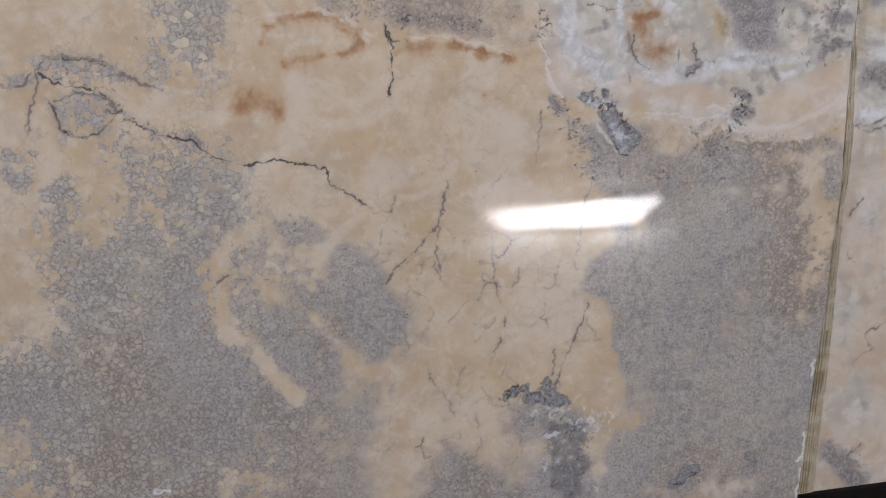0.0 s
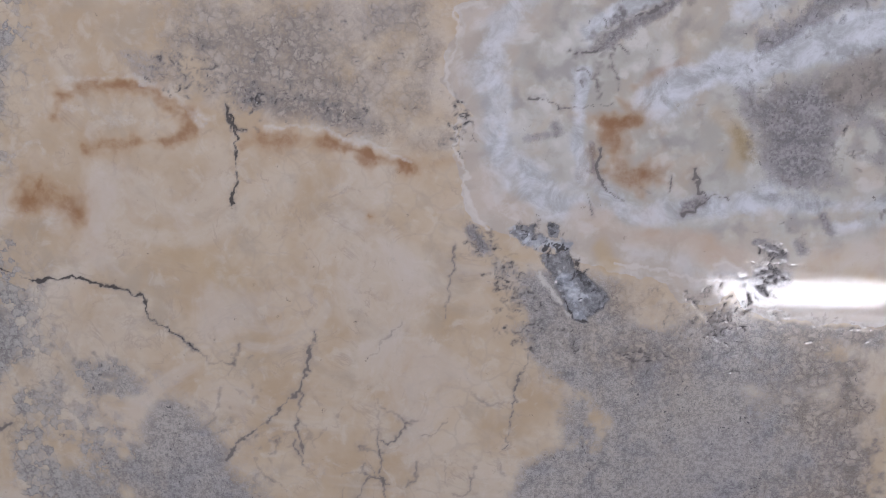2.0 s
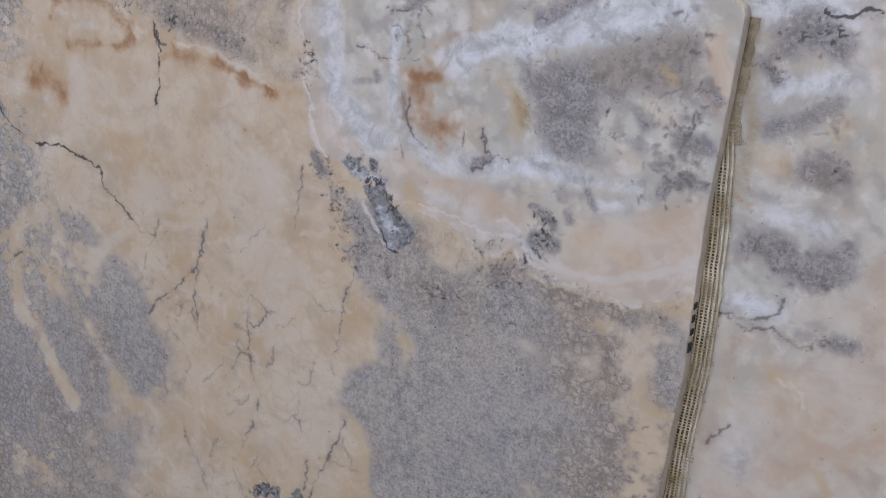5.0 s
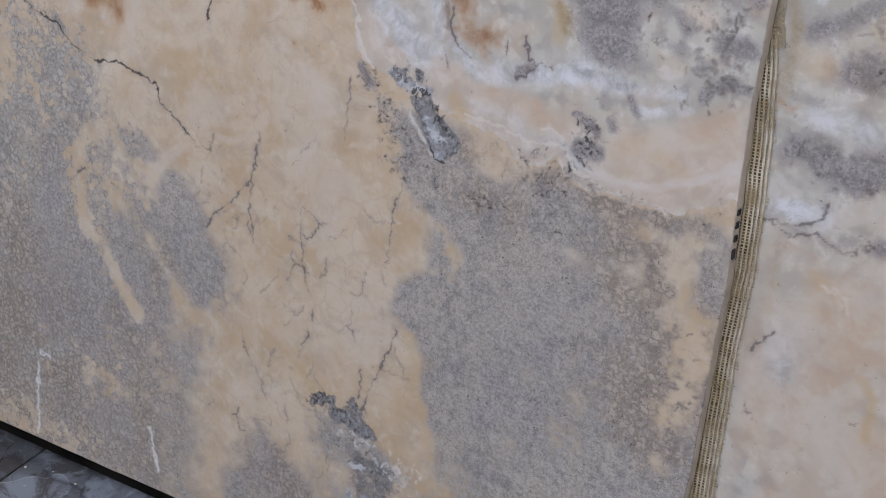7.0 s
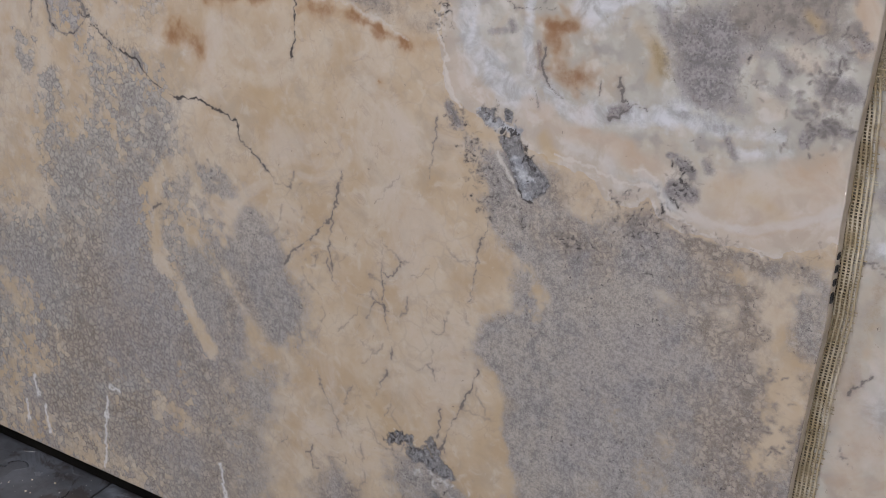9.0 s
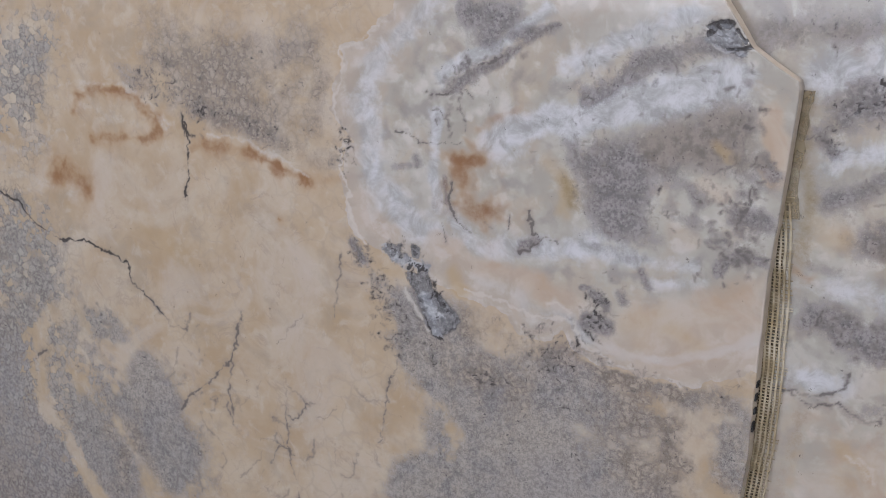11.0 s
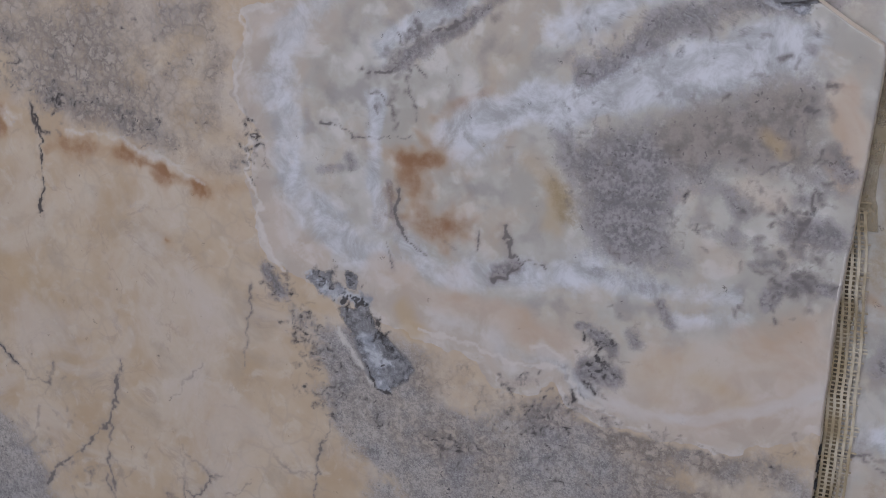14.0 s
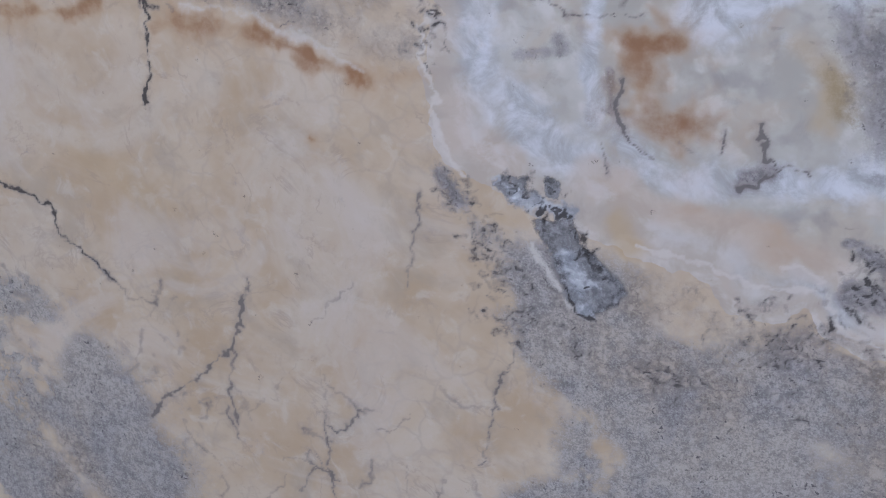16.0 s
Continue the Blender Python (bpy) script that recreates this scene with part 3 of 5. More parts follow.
    # fine white lines of the rim and of the lower bands
    for points, width, amount in (
        ([(-0.094,1.013),(-0.105,0.992),(-0.125,0.981),(-0.137,0.968),(-0.161,0.96)], 0.0035, 0.6),
        ([(-0.163,0.959),(-0.158,0.937),(-0.161,0.916),(-0.174,0.897),(-0.178,0.875),(-0.168,0.861),(-0.154,0.853)], 0.0035, 0.75),
        ([(-0.154,0.833),(-0.166,0.821),(-0.165,0.805),(-0.165,0.784),(-0.157,0.772),(-0.15,0.756),(-0.15,0.739),(-0.143,0.719),(-0.131,0.704),(-0.123,0.691)], 0.003, 0.9),
        ([(0.037,0.647),(0.071,0.643),(0.113,0.637),(0.136,0.627),(0.173,0.626),(0.191,0.632),(0.198,0.642),(0.176,0.651),(0.158,0.646)], 0.0032, 0.9),
        ([(0.202,0.627),(0.208,0.606),(0.224,0.596),(0.261,0.583),(0.292,0.582)], 0.0032, 0.8),
        ([(0.123,0.607),(0.135,0.594),(0.151,0.599)], 0.0028, 0.6),
        ([(-0.122,0.744),(-0.11,0.715),(-0.086,0.702)], 0.003, 0.6),
        ([(-0.12,0.839),(-0.112,0.818),(-0.117,0.796)], 0.004, 0.4),
        ([(-0.118,0.77),(-0.135,0.745),(-0.119,0.713),(-0.098,0.695)], 0.004, 0.4),
        ([(-0.559,0.869),(-0.522,0.86),(-0.486,0.835),(-0.459,0.82)], 0.005, 0.5),
        ([(-0.404,0.813),(-0.341,0.817),(-0.272,0.796),(-0.217,0.776)], 0.005, 0.7),
        ([(-0.698,0.863),(-0.658,0.875),(-0.569,0.876),(-0.511,0.851),(-0.482,0.819)], 0.006, 0.5),
        ([(-0.862,0.766),(-0.796,0.746),(-0.736,0.762),(-0.694,0.794)], 0.006, 0.45),
        ([(-0.651,0.84),(-0.593,0.817),(-0.532,0.823)], 0.012, 0.45),
        ([(-0.846,0.725),(-0.77,0.704),(-0.682,0.687)], 0.016, 0.4),
        ([(-0.055,0.635),(-0.033,0.6),(-0.019,0.58)], 0.004, 1.0),
    ):
        f.stroke("line", points, width, amount)
    f.stroke("line", [(-0.768,0.437),(-0.789,0.396),(-0.791,0.358),(-0.77,0.294),(-0.737,0.257),(-0.698,0.213),(-0.66,0.156)], 0.010, 0.34, True)
    f.stroke("line", [(-0.695,0.386),(-0.648,0.315),(-0.588,0.263),(-0.527,0.198)], 0.016, 0.3, True)
    f.stroke("line", [(-0.807,0.408),(-0.765,0.415)], 0.012, 0.3, True)
    for points, width, amount in (
        ([(-0.009,0.976),(-0.059,0.928),(-0.071,0.879)], 0.020, 0.5),
        ([(0.144,0.999),(0.179,0.994)], 0.03, 0.4),
        ([(0.088,0.937),(0.116,0.952)], 0.03, 0.35),
    ):
        f.stroke("taupe", points, width, amount, True)
    # smoky clouds
    f.area("smoke", [(0.185,0.868),(0.223,0.878),(0.283,0.897),(0.335,0.919),(0.372,0.943),(0.41,0.948),(0.423,0.909),(0.423,0.861),(0.441,0.843),(0.41,0.841),(0.393,0.859),(0.378,0.844),(0.345,0.848),(0.333,0.821),(0.303,0.832),(0.295,0.784),(0.31,0.752),(0.255,0.746),(0.213,0.755),(0.204,0.81),(0.179,0.841)], 0.026, 0.95)
    for points, width, amount in (
        ([(0.036,1.021),(0.094,1.02),(0.065,1.002)], 0.03, 0.85),
        ([(0.01,0.922),(0.047,0.945),(0.087,0.967),(0.116,0.988),(0.164,1.016)], 0.009, 0.85),
        ([(0.101,0.997),(0.13,1.002)], 0.011, 0.9),
        ([(-0.072,0.803),(-0.049,0.809)], 0.011, 0.55), ([(-0.037,0.824),(-0.037,0.811)], 0.009, 0.75),
        ([(0.008,0.796),(0.009,0.763)], 0.007, 0.85), ([(0.127,0.72),(0.141,0.727)], 0.009, 0.95),
        ([(0.201,0.93),(0.248,0.949),(0.287,0.973),(0.332,0.991),(0.382,1.003)], 0.020, 0.8),
        ([(0.433,0.875),(0.447,0.857)], 0.018, 0.7), ([(0.414,0.831),(0.426,0.842)], 0.012, 0.6),
        ([(0.346,0.825),(0.357,0.813)], 0.016, 0.75), ([(0.406,0.798),(0.444,0.795)], 0.018, 0.9), ([(0.41,0.779),(0.416,0.789)], 0.012, 0.7),
        ([(0.39,0.733),(0.409,0.749),(0.444,0.745)], 0.011, 0.95), ([(0.369,0.765),(0.392,0.768)], 0.007, 0.7),
        ([(0.291,0.715),(0.302,0.696)], 0.008, 0.8), ([(0.264,0.684),(0.27,0.671)], 0.009, 0.8), ([(0.229,0.673),(0.247,0.661)], 0.011, 0.95),
        ([(0.22,0.633),(0.248,0.631)], 0.014, 0.95), ([(0.328,0.787),(0.374,0.785)], 0.012, 0.45), ([(0.215,0.678),(0.225,0.681)], 0.006, 0.8),
        ([(0.21,0.595),(0.239,0.581)], 0.014, 0.5), ([(0.136,0.596),(0.165,0.62)], 0.012, 0.4),
        ([(-0.136,0.69),(-0.128,0.671)], 0.012, 0.9),
        ([(0.29,0.736),(0.262,0.733),(0.22,0.735)], 0.010, 0.5),
    ):
        f.stroke("smoke", points, width, amount, True)
    # peach and amber in it
    f.area("peach", [(0.258,0.655),(0.285,0.683),(0.359,0.703),(0.448,0.733),(0.463,0.607),(0.398,0.587),(0.331,0.572),(0.275,0.579),(0.231,0.602)], 0.03, 0.9)
    for points, width, amount in (
        ([(-0.01,0.703),(0.052,0.684),(0.135,0.676),(0.209,0.649)], 0.024, 0.8), ([(-0.138,0.757),(-0.122,0.729),(-0.074,0.711)], 0.018, 0.8),
        ([(0.436,0.931),(0.454,0.889),(0.447,0.857)], 0.020, 0.95), ([(0.322,0.773),(0.356,0.763)], 0.02, 0.5), ([(0.359,0.833),(0.385,0.826)], 0.020, 0.8),
        ([(0.3,0.818),(0.313,0.826)], 0.01, 0.6),
    ):
        f.stroke("peach", points, width, amount, True)
    for points, width, amount in (
        ([(0.013,0.669),(0.029,0.645)], 0.016, 0.9), ([(0.313,0.669),(0.273,0.636),(0.287,0.624)], 0.022, 0.5), ([(0.328,0.643),(0.369,0.628)], 0.018, 0.6),
        ([(0.379,0.883),(0.392,0.875)], 0.014, 0.8), ([(0.161,0.84),(0.187,0.811),(0.177,0.773)], 0.016, 0.7), ([(-0.091,0.657),(-0.075,0.651)], 0.010, 0.5),
        ([(0.138,0.939),(0.11,0.918)], 0.02, 0.4), ([(-0.02,0.242),(-0.07,0.137)], 0.03, 0.4), ([(-0.3,0.209),(-0.253,0.14)], 0.08, 0.4), ([(-0.522,0.659),(-0.452,0.612)], 0.04, 0.5),
    ):
        f.stroke("amber", points, width, amount, True)
    f.stroke("taupe", [(0.38,0.922),(0.401,0.885),(0.35,0.881),(0.304,0.884)], 0.04, 1.0, True)
    # rust and olive stains
    f.stroke("rust", [(-0.669,0.827),(-0.659,0.856),(-0.609,0.869),(-0.55,0.862),(-0.506,0.841),(-0.493,0.815)], 0.011, 0.8)
    f.stroke("rust", [(-0.493,0.815),(-0.512,0.799),(-0.564,0.795),(-0.635,0.785)], 0.011, 0.75)
    f.stroke("rust", [(-0.56,0.857),(-0.528,0.846),(-0.501,0.826)], 0.010, 0.7)
    f.stroke("rust", [(-0.433,0.795),(-0.396,0.805),(-0.359,0.808),(-0.322,0.8)], 0.009, 0.55)
    f.stroke("rust", [(-0.322,0.8),(-0.281,0.783),(-0.251,0.775),(-0.223,0.769)], 0.012, 0.95)
    f.stroke("rust", [(-0.405,0.802),(-0.359,0.808),(-0.322,0.8),(-0.281,0.783),(-0.251,0.775),(-0.223,0.769)], 0.013, 0.75, True)
    f.stroke("rust", [(-0.223,0.77),(-0.162,0.774)], 0.009, 0.4)
    f.stroke("rust", [(-0.312,0.771),(-0.305,0.748)], 0.006, 0.45)
    f.stroke("rust", [(-0.715,0.715),(-0.698,0.739),(-0.66,0.721),(-0.651,0.705)], 0.020, 0.75, True)
    f.stroke("rust", [(-0.71,0.72),(-0.693,0.744)], 0.008, 0.8)
    f.stroke("rust", [(0.023,0.827),(0.036,0.826),(0.054,0.826)], 0.015, 1.0, True)
    f.stroke("rust", [(0.033,0.809),(0.04,0.777),(0.059,0.754),(0.082,0.763)], 0.024, 0.8, True)
    f.stroke("rust", [(0.046,0.763),(0.067,0.753)], 0.016, 0.8, True)
    f.stroke("rust", [(0.029,0.854),(0.048,0.841)], 0.010, 0.6, True)
    f.stroke("rust", [(0.051,0.87),(0.084,0.889),(0.106,0.904)], 0.010, 0.5, True)
    f.stroke("rust", [(0.074,0.819),(0.089,0.813)], 0.012, 0.35, True)
    f.stroke("rust", [(-0.274,0.707),(-0.271,0.704)], 0.004, 0.9)
    for points, width, amount in (([(0.066,0.908),(0.036,0.954)], 0.02, 0.25), ([(0.187,0.811),(0.194,0.785)], 0.014, 0.7), ([(0.005,0.683),(0.029,0.656)], 0.014, 0.3)):
        f.stroke("olive", points, width, amount, True)
    # soft grey veins
    for points, width, amount in (
        ([(-0.529,0.538),(-0.499,0.511),(-0.484,0.497),(-0.456,0.496),(-0.449,0.526)], 0.006, 0.6),
        ([(-1.041,0.817),(-1.063,0.751),(-1.079,0.693)], 0.004, 0.6),
        ([(-0.344,0.544),(-0.356,0.507),(-0.368,0.464),(-0.408,0.424),(-0.453,0.384),(-0.475,0.364)], 0.0055, 0.8),
        ([(-0.368,0.464),(-0.373,0.42),(-0.369,0.375)], 0.0045, 0.6),
        ([(-0.236,0.562),(-0.264,0.526),(-0.28,0.511)], 0.005, 0.5),
        ([(-0.165,0.663),(-0.169,0.61),(-0.178,0.568)], 0.0035, 0.6),
        ([(-0.066,0.531),(-0.077,0.504),(-0.09,0.472),(-0.098,0.394)], 0.0035, 0.7),
        ([(-0.267,0.41),(-0.263,0.342),(-0.248,0.294),(-0.245,0.248)], 0.0045, 0.65),
        ([(-0.29,0.347),(-0.262,0.337)], 0.005, 0.6),
        ([(-0.255,0.225),(-0.273,0.18)], 0.005, 0.65),
        ([(-0.33,0.175),(-0.342,0.141)], 0.006, 0.55),
        ([(-0.08,0.277),(-0.096,0.231),(-0.119,0.186),(-0.131,0.152),(-0.143,0.117)], 0.005, 0.8),
        ([(-0.148,0.19),(-0.151,0.142)], 0.0035, 0.7),
        ([(-0.766,0.41),(-0.805,0.376)], 0.004, 0.8),
        ([(-0.076,0.854),(-0.056,0.852),(-0.04,0.846),(-0.009,0.847),(0.029,0.854)], 0.0028, 0.75),
        ([(0.006,0.927),(0.029,0.922),(0.041,0.915)], 0.0035, 0.8),
        ([(0.01,0.925),(0.002,0.917),(-0.013,0.916)], 0.0040, 0.85),
        ([(0.02,0.923),(0.024,0.895),(0.033,0.868)], 0.0035, 0.75),
        ([(-0.018,0.889),(-0.003,0.887),(0.006,0.878)], 0.0035, 0.7),
        ([(0.012,0.953),(0.015,0.945)], 0.004, 0.7),
        ([(0.066,0.925),(0.067,0.905)], 0.0028, 0.5),
        ([(0.01,0.796),(0.012,0.762),(0.029,0.741),(0.047,0.73)], 0.0040, 0.85),
        ([(0.002,0.737),(0.004,0.711)], 0.0032, 0.7),
        ([(0.131,0.772),(0.137,0.748),(0.145,0.733),(0.17,0.737)], 0.0038, 0.85),
        ([(0.145,0.733),(0.134,0.715),(0.116,0.711)], 0.0038, 0.75),
        ([(0.104,0.762),(0.102,0.74)], 0.003, 0.7),
        ([(0.067,0.748),(0.074,0.74)], 0.003, 0.5),
        ([(0.051,0.958),(0.069,0.966),(0.094,0.984)], 0.004, 0.7),
        ([(-1.039,0.827),(-0.989,0.822),(-0.943,0.813),(-0.916,0.794),(-0.886,0.767),(-0.844,0.755)], 0.008, 0.65),
        ([(-1.036,0.744),(-1.027,0.699),(-0.996,0.681),(-0.956,0.693),(-0.929,0.721),(-0.936,0.746),(-0.986,0.76),(-1.03,0.748)], 0.006, 0.8),
    ):
        f.stroke("vein", points, 0.8 * width, min(1.0, 1.15 * amount))
    # small random veinlets, mostly upright, in the cream
    rng = random.Random(21)
    for k in range(60):
        px, py = rng.uniform(-0.50, -0.06), rng.uniform(0.0, 0.50)
        way, line = rng.gauss(-1.5, 0.5), [(px, py)]
        for step in range(rng.randint(2, 5)):
            way += rng.gauss(0, 0.45)
            px, py = px + 0.013 * math.cos(way), py + 0.013 * math.sin(way)
            line.append((px, py))
        f.stroke("vein", line, rng.uniform(0.002, 0.0042), rng.uniform(0.3, 0.72))
    for k in range(34):
        px, py = rng.uniform(0.18, 0.44), rng.uniform(0.72, 0.98)
        f.stroke("vein", [(px, py), (px + rng.uniform(-0.008, 0.008), py + rng.uniform(-0.008, 0.008))], rng.uniform(0.002, 0.005), rng.uniform(0.3, 0.6))
    f.specks("crack", [(0.20,0.95),(0.27,0.985),(0.34,1.005),(0.39,1.01)], 0.014, 110, 0.0024, 0.62, 1)
    f.specks("crack", [(0.17,0.87),(0.20,0.82),(0.24,0.86),(0.23,0.90)], 0.022, 60, 0.0024, 0.58, 2)
    f.specks("vein", [(0.36,0.93),(0.42,0.86),(0.38,0.80),(0.43,0.75)], 0.025, 60, 0.0045, 0.9, 3)
    f.specks("crack", [(0.195,0.615),(0.225,0.635),(0.22,0.66),(0.27,0.69)], 0.012, 45, 0.0026, 0.62, 4)
    f.specks("vein", [(0.39,0.745),(0.43,0.75)], 0.009, 22, 0.005, 0.9, 5)
    f.specks("crack", [(-0.55,0.885),(-0.45,0.865),(-0.36,0.845),(-0.27,0.825)], 0.011, 110, 0.0024, 0.75, 6)
    f.specks("crack", [(-0.17,0.86),(-0.16,0.83),(-0.165,0.80)], 0.012, 26, 0.0024, 0.58, 7)
    f.specks("crack", [(-0.50,0.95),(-0.20,0.92)], 0.03, 26, 0.0026, 0.7, 8)
    f.specks("vein", [(-0.01,0.915),(0.03,0.948),(0.08,0.975)], 0.010, 26, 0.005, 0.85, 9)
    f.specks("vein", [(0.02,0.92),(0.0,0.88),(0.02,0.86)], 0.008, 14, 0.004, 0.8, 10)
    f.specks("crack", [(-0.09,0.575),(-0.10,0.62),(-0.12,0.66)], 0.010, 40, 0.0025, 0.7, 11)
    f.specks("crack", [(0.06,0.60),(0.18,0.575)], 0.02, 45, 0.0022, 0.42, 12)
    f.specks("vein", [(0.39,0.42),(0.40,0.30),(0.40,0.22)], 0.016, 40, 0.004, 0.8, 13)
    f.specks("crack", [(-0.92,0.715),(-0.85,0.675),(-0.80,0.655)], 0.008, 40, 0.0028, 0.75, 14)
    f.specks("crack", [(-1.02,0.79),(-0.97,0.76),(-0.93,0.725)], 0.009, 40, 0.003, 0.75, 15)
    f.specks("crack", [(-1.03,0.825),(-0.95,0.815),(-0.90,0.785)], 0.007, 35, 0.0026, 0.7, 16)
    f.specks("crack", [(-0.085,0.695),(-0.06,0.68),(-0.035,0.668)], 0.006, 20, 0.003, 0.85, 17)
    f.specks("scratch", [(-0.16,0.06),(-0.09,0.03),(-0.04,0.02)], 0.014, 40, 0.0028, 0.6, 19)
    f.specks("vein", [(-0.45,0.50),(-0.40,0.40),(-0.47,0.36)], 0.02, 20, 0.0035, 0.6, 20)
    f.specks("vein", [(-0.62,0.45),(-0.75,0.45),(-0.95,0.58)], 0.03, 60, 0.004, 0.6, 21)
    # brown cast in parts of the grey
    for points, width, amount in (([(-0.98,0.22),(-0.90,0.14),(-1.0,0.05)], 0.12, 0.6), ([(-0.70,0.10),(-0.75,-0.05),(-1.1,-0.1)], 0.12, 0.55), ([(-0.60,0.30),(-0.55,0.20)], 0.05, 0.4), ([(0.33,0.52),(0.38,0.40),(0.36,0.28)], 0.10, 0.75), ([(0.05,0.55),(0.10,0.52)], 0.06, 0.5), ([(0.05,0.60),(0.11,0.605),(0.19,0.59),(0.30,0.565)], 0.03, 0.9), ([(-0.45,0.95),(-0.22,0.90)], 0.12, 1.1), ([(-0.35,-0.05),(-0.28,-0.10)], 0.09, 0.6), ([(0.10,-0.12),(0.30,-0.15)], 0.08, 0.6), ([(-0.77,0.86),(-0.75,0.80)], 0.06, 0.3), ([(-0.62,0.05),(-0.65,-0.15),(-1.2,-0.15)], 0.10, 0.55)):
        f.stroke("taupe", points, width, amount, True)
    # black cracks
    f.stroke("crack", [(-1.043,0.796),(-1.027,0.778),(-1.002,0.774),(-0.967,0.765)], 0.0045, 0.85)
    f.stroke("crack", [(-1.044,0.822),(-0.998,0.82),(-0.961,0.815),(-0.934,0.8),(-0.916,0.791)], 0.0032, 0.7)
    f.stroke("crack", [(-1.037,0.749),(-1.037,0.734),(-1.03,0.725),(-1.028,0.704),(-1.014,0.686),(-0.986,0.681),(-0.961,0.693)], 0.0032, 0.75)
    f.stroke("crack", [(-0.947,0.732),(-0.934,0.721),(-0.922,0.724),(-0.917,0.732)], 0.004, 0.8)
    f.stroke("vein", [(-1.043,0.817),(-1.06,0.76),(-1.077,0.693)], 0.0035, 0.85)
    f.stroke("vein", [(-1.114,0.782),(-1.073,0.781),(-1.057,0.799)], 0.004, 0.9)
    f.stroke("grey", [(-1.095,0.787),(-1.052,0.799)], 0.014, 0.8, True)
    f.stroke("grey", [(-1.117,0.621),(-1.095,0.609)], 0.022, 0.95, True)
    f.stroke("grey", [(-1.056,0.575),(-1.03,0.593)], 0.022, 0.95, True)
    f.stroke("grey", [(-1.054,0.549),(-1.046,0.496),(-1.061,0.456)], 0.030, 0.85, True)
    f.stroke("grey", [(-1.121,0.661),(-1.084,0.653)], 0.016, 0.7, True)
    f.stroke("grey", [(-0.559,0.394),(-0.509,0.333),(-0.468,0.295),(-0.492,0.241),(-0.544,0.281)], 0.042, 1.0, True)
    f.stroke("grey", [(-0.638,0.468),(-0.656,0.491),(-0.615,0.487)], 0.020, 0.8, True)
    f.stroke("grey", [(-0.55,0.419),(-0.512,0.378),(-0.482,0.32)], 0.040, 0.9, True)
    f.stroke("grey", [(-0.638,0.464),(-0.602,0.464)], 0.026, 0.8, True)
    f.stroke("grey", [(-0.691,0.308),(-0.644,0.223)], 0.024, 0.9, True)
    f.stroke("grey", [(-0.911,0.659),(-0.904,0.587),(-0.921,0.516)], 0.022, 0.75, True)
    f.stroke("crack", [(-0.929,0.721),(-0.898,0.694),(-0.842,0.669),(-0.799,0.655),(-0.767,0.632),(-0.718,0.611),(-0.678,0.611),(-0.648,0.612),(-0.598,0.597),(-0.576,0.59)], 0.0042, 0.85)
    f.stroke("crack", [(-0.576,0.59),(-0.559,0.562),(-0.529,0.538),(-0.499,0.511)], 0.0032, 0.72)
    f.stroke("crack", [(-0.62,0.605),(-0.576,0.59)], 0.006, 0.75)
    f.stroke("crack", [(-0.441,0.832),(-0.442,0.777),(-0.441,0.746),(-0.447,0.716)], 0.0032, 0.85)
    f.stroke("crack", [(-0.451,0.826),(-0.427,0.814)], 0.007, 0.7)
    f.stroke("crack", [(-0.446,0.84),(-0.447,0.815)], 0.006, 0.7)
    # open pits: crumbled holes, then the frosted pocket
    f.area("pit", [(-0.055,0.656),(-0.022,0.666),(-0.012,0.643),(0.006,0.625),(0.029,0.609),(0.033,0.601),(0.026,0.586),(0.013,0.58),(0.003,0.569),(-0.013,0.574),(-0.024,0.586),(-0.033,0.606),(-0.046,0.629)], 0.006, 0.85)
    f.stroke("pit", [(-0.085,0.688),(-0.078,0.678),(-0.071,0.688)], 0.010, 0.95)
    f.stroke("pit", [(-0.046,0.69),(-0.043,0.684)], 0.008, 1.0)
    f.stroke("crack", [(-0.084,0.687),(-0.076,0.682)], 0.008, 0.85)
    f.stroke("crack", [(-0.047,0.688),(-0.043,0.684)], 0.006, 0.95)
    f.stroke("crack", [(-0.09,0.691),(-0.086,0.68),(-0.078,0.675)], 0.004, 0.8)
    f.stroke("crack", [(-0.054,0.663),(-0.044,0.666),(-0.036,0.662),(-0.026,0.663)], 0.004, 0.9)
    f.stroke("crack", [(-0.023,0.599),(-0.017,0.583),(-0.007,0.573),(0.006,0.572)], 0.0045, 0.85)
    f.stroke("crack", [(-0.017,0.645),(-0.008,0.632),(0.003,0.623)], 0.0045, 0.6)
    f.stroke("crack", [(-0.001,0.599),(0.001,0.598)], 0.0035, 1.3)
    f.stroke("crack", [(0.02,0.598),(0.026,0.604),(0.025,0.591),(0.017,0.584)], 0.006, 0.6)
    f.stroke("crack", [(-0.051,0.65),(-0.042,0.632),(-0.031,0.612)], 0.004, 0.5)
    f.stroke("frost", [(-0.025,0.63),(-0.015,0.612),(-0.004,0.599)], 0.0095, 1.0)
    f.stroke("frost", [(-0.012,0.587),(-0.002,0.579)], 0.008, 0.7)
    f.stroke("crack", [(-0.033,0.658),(-0.027,0.64),(-0.011,0.629)], 0.007, 0.45)
    f.stroke("frost", [(-0.07,0.674),(-0.054,0.669),(-0.036,0.667),(-0.026,0.668)], 0.0075, 1.1)
    f.stroke("frost", [(0.001,0.607),(0.006,0.604)], 0.006, 0.8)
    f.specks("crack", [(-0.017,0.647),(-0.003,0.631),(0.013,0.617)], 0.004, 30, 0.0026, 0.9, 61)
    f.specks("frost", [(-0.089,0.69),(-0.073,0.676),(-0.049,0.669),(-0.028,0.668)], 0.005, 40, 0.003, 0.9, 62)
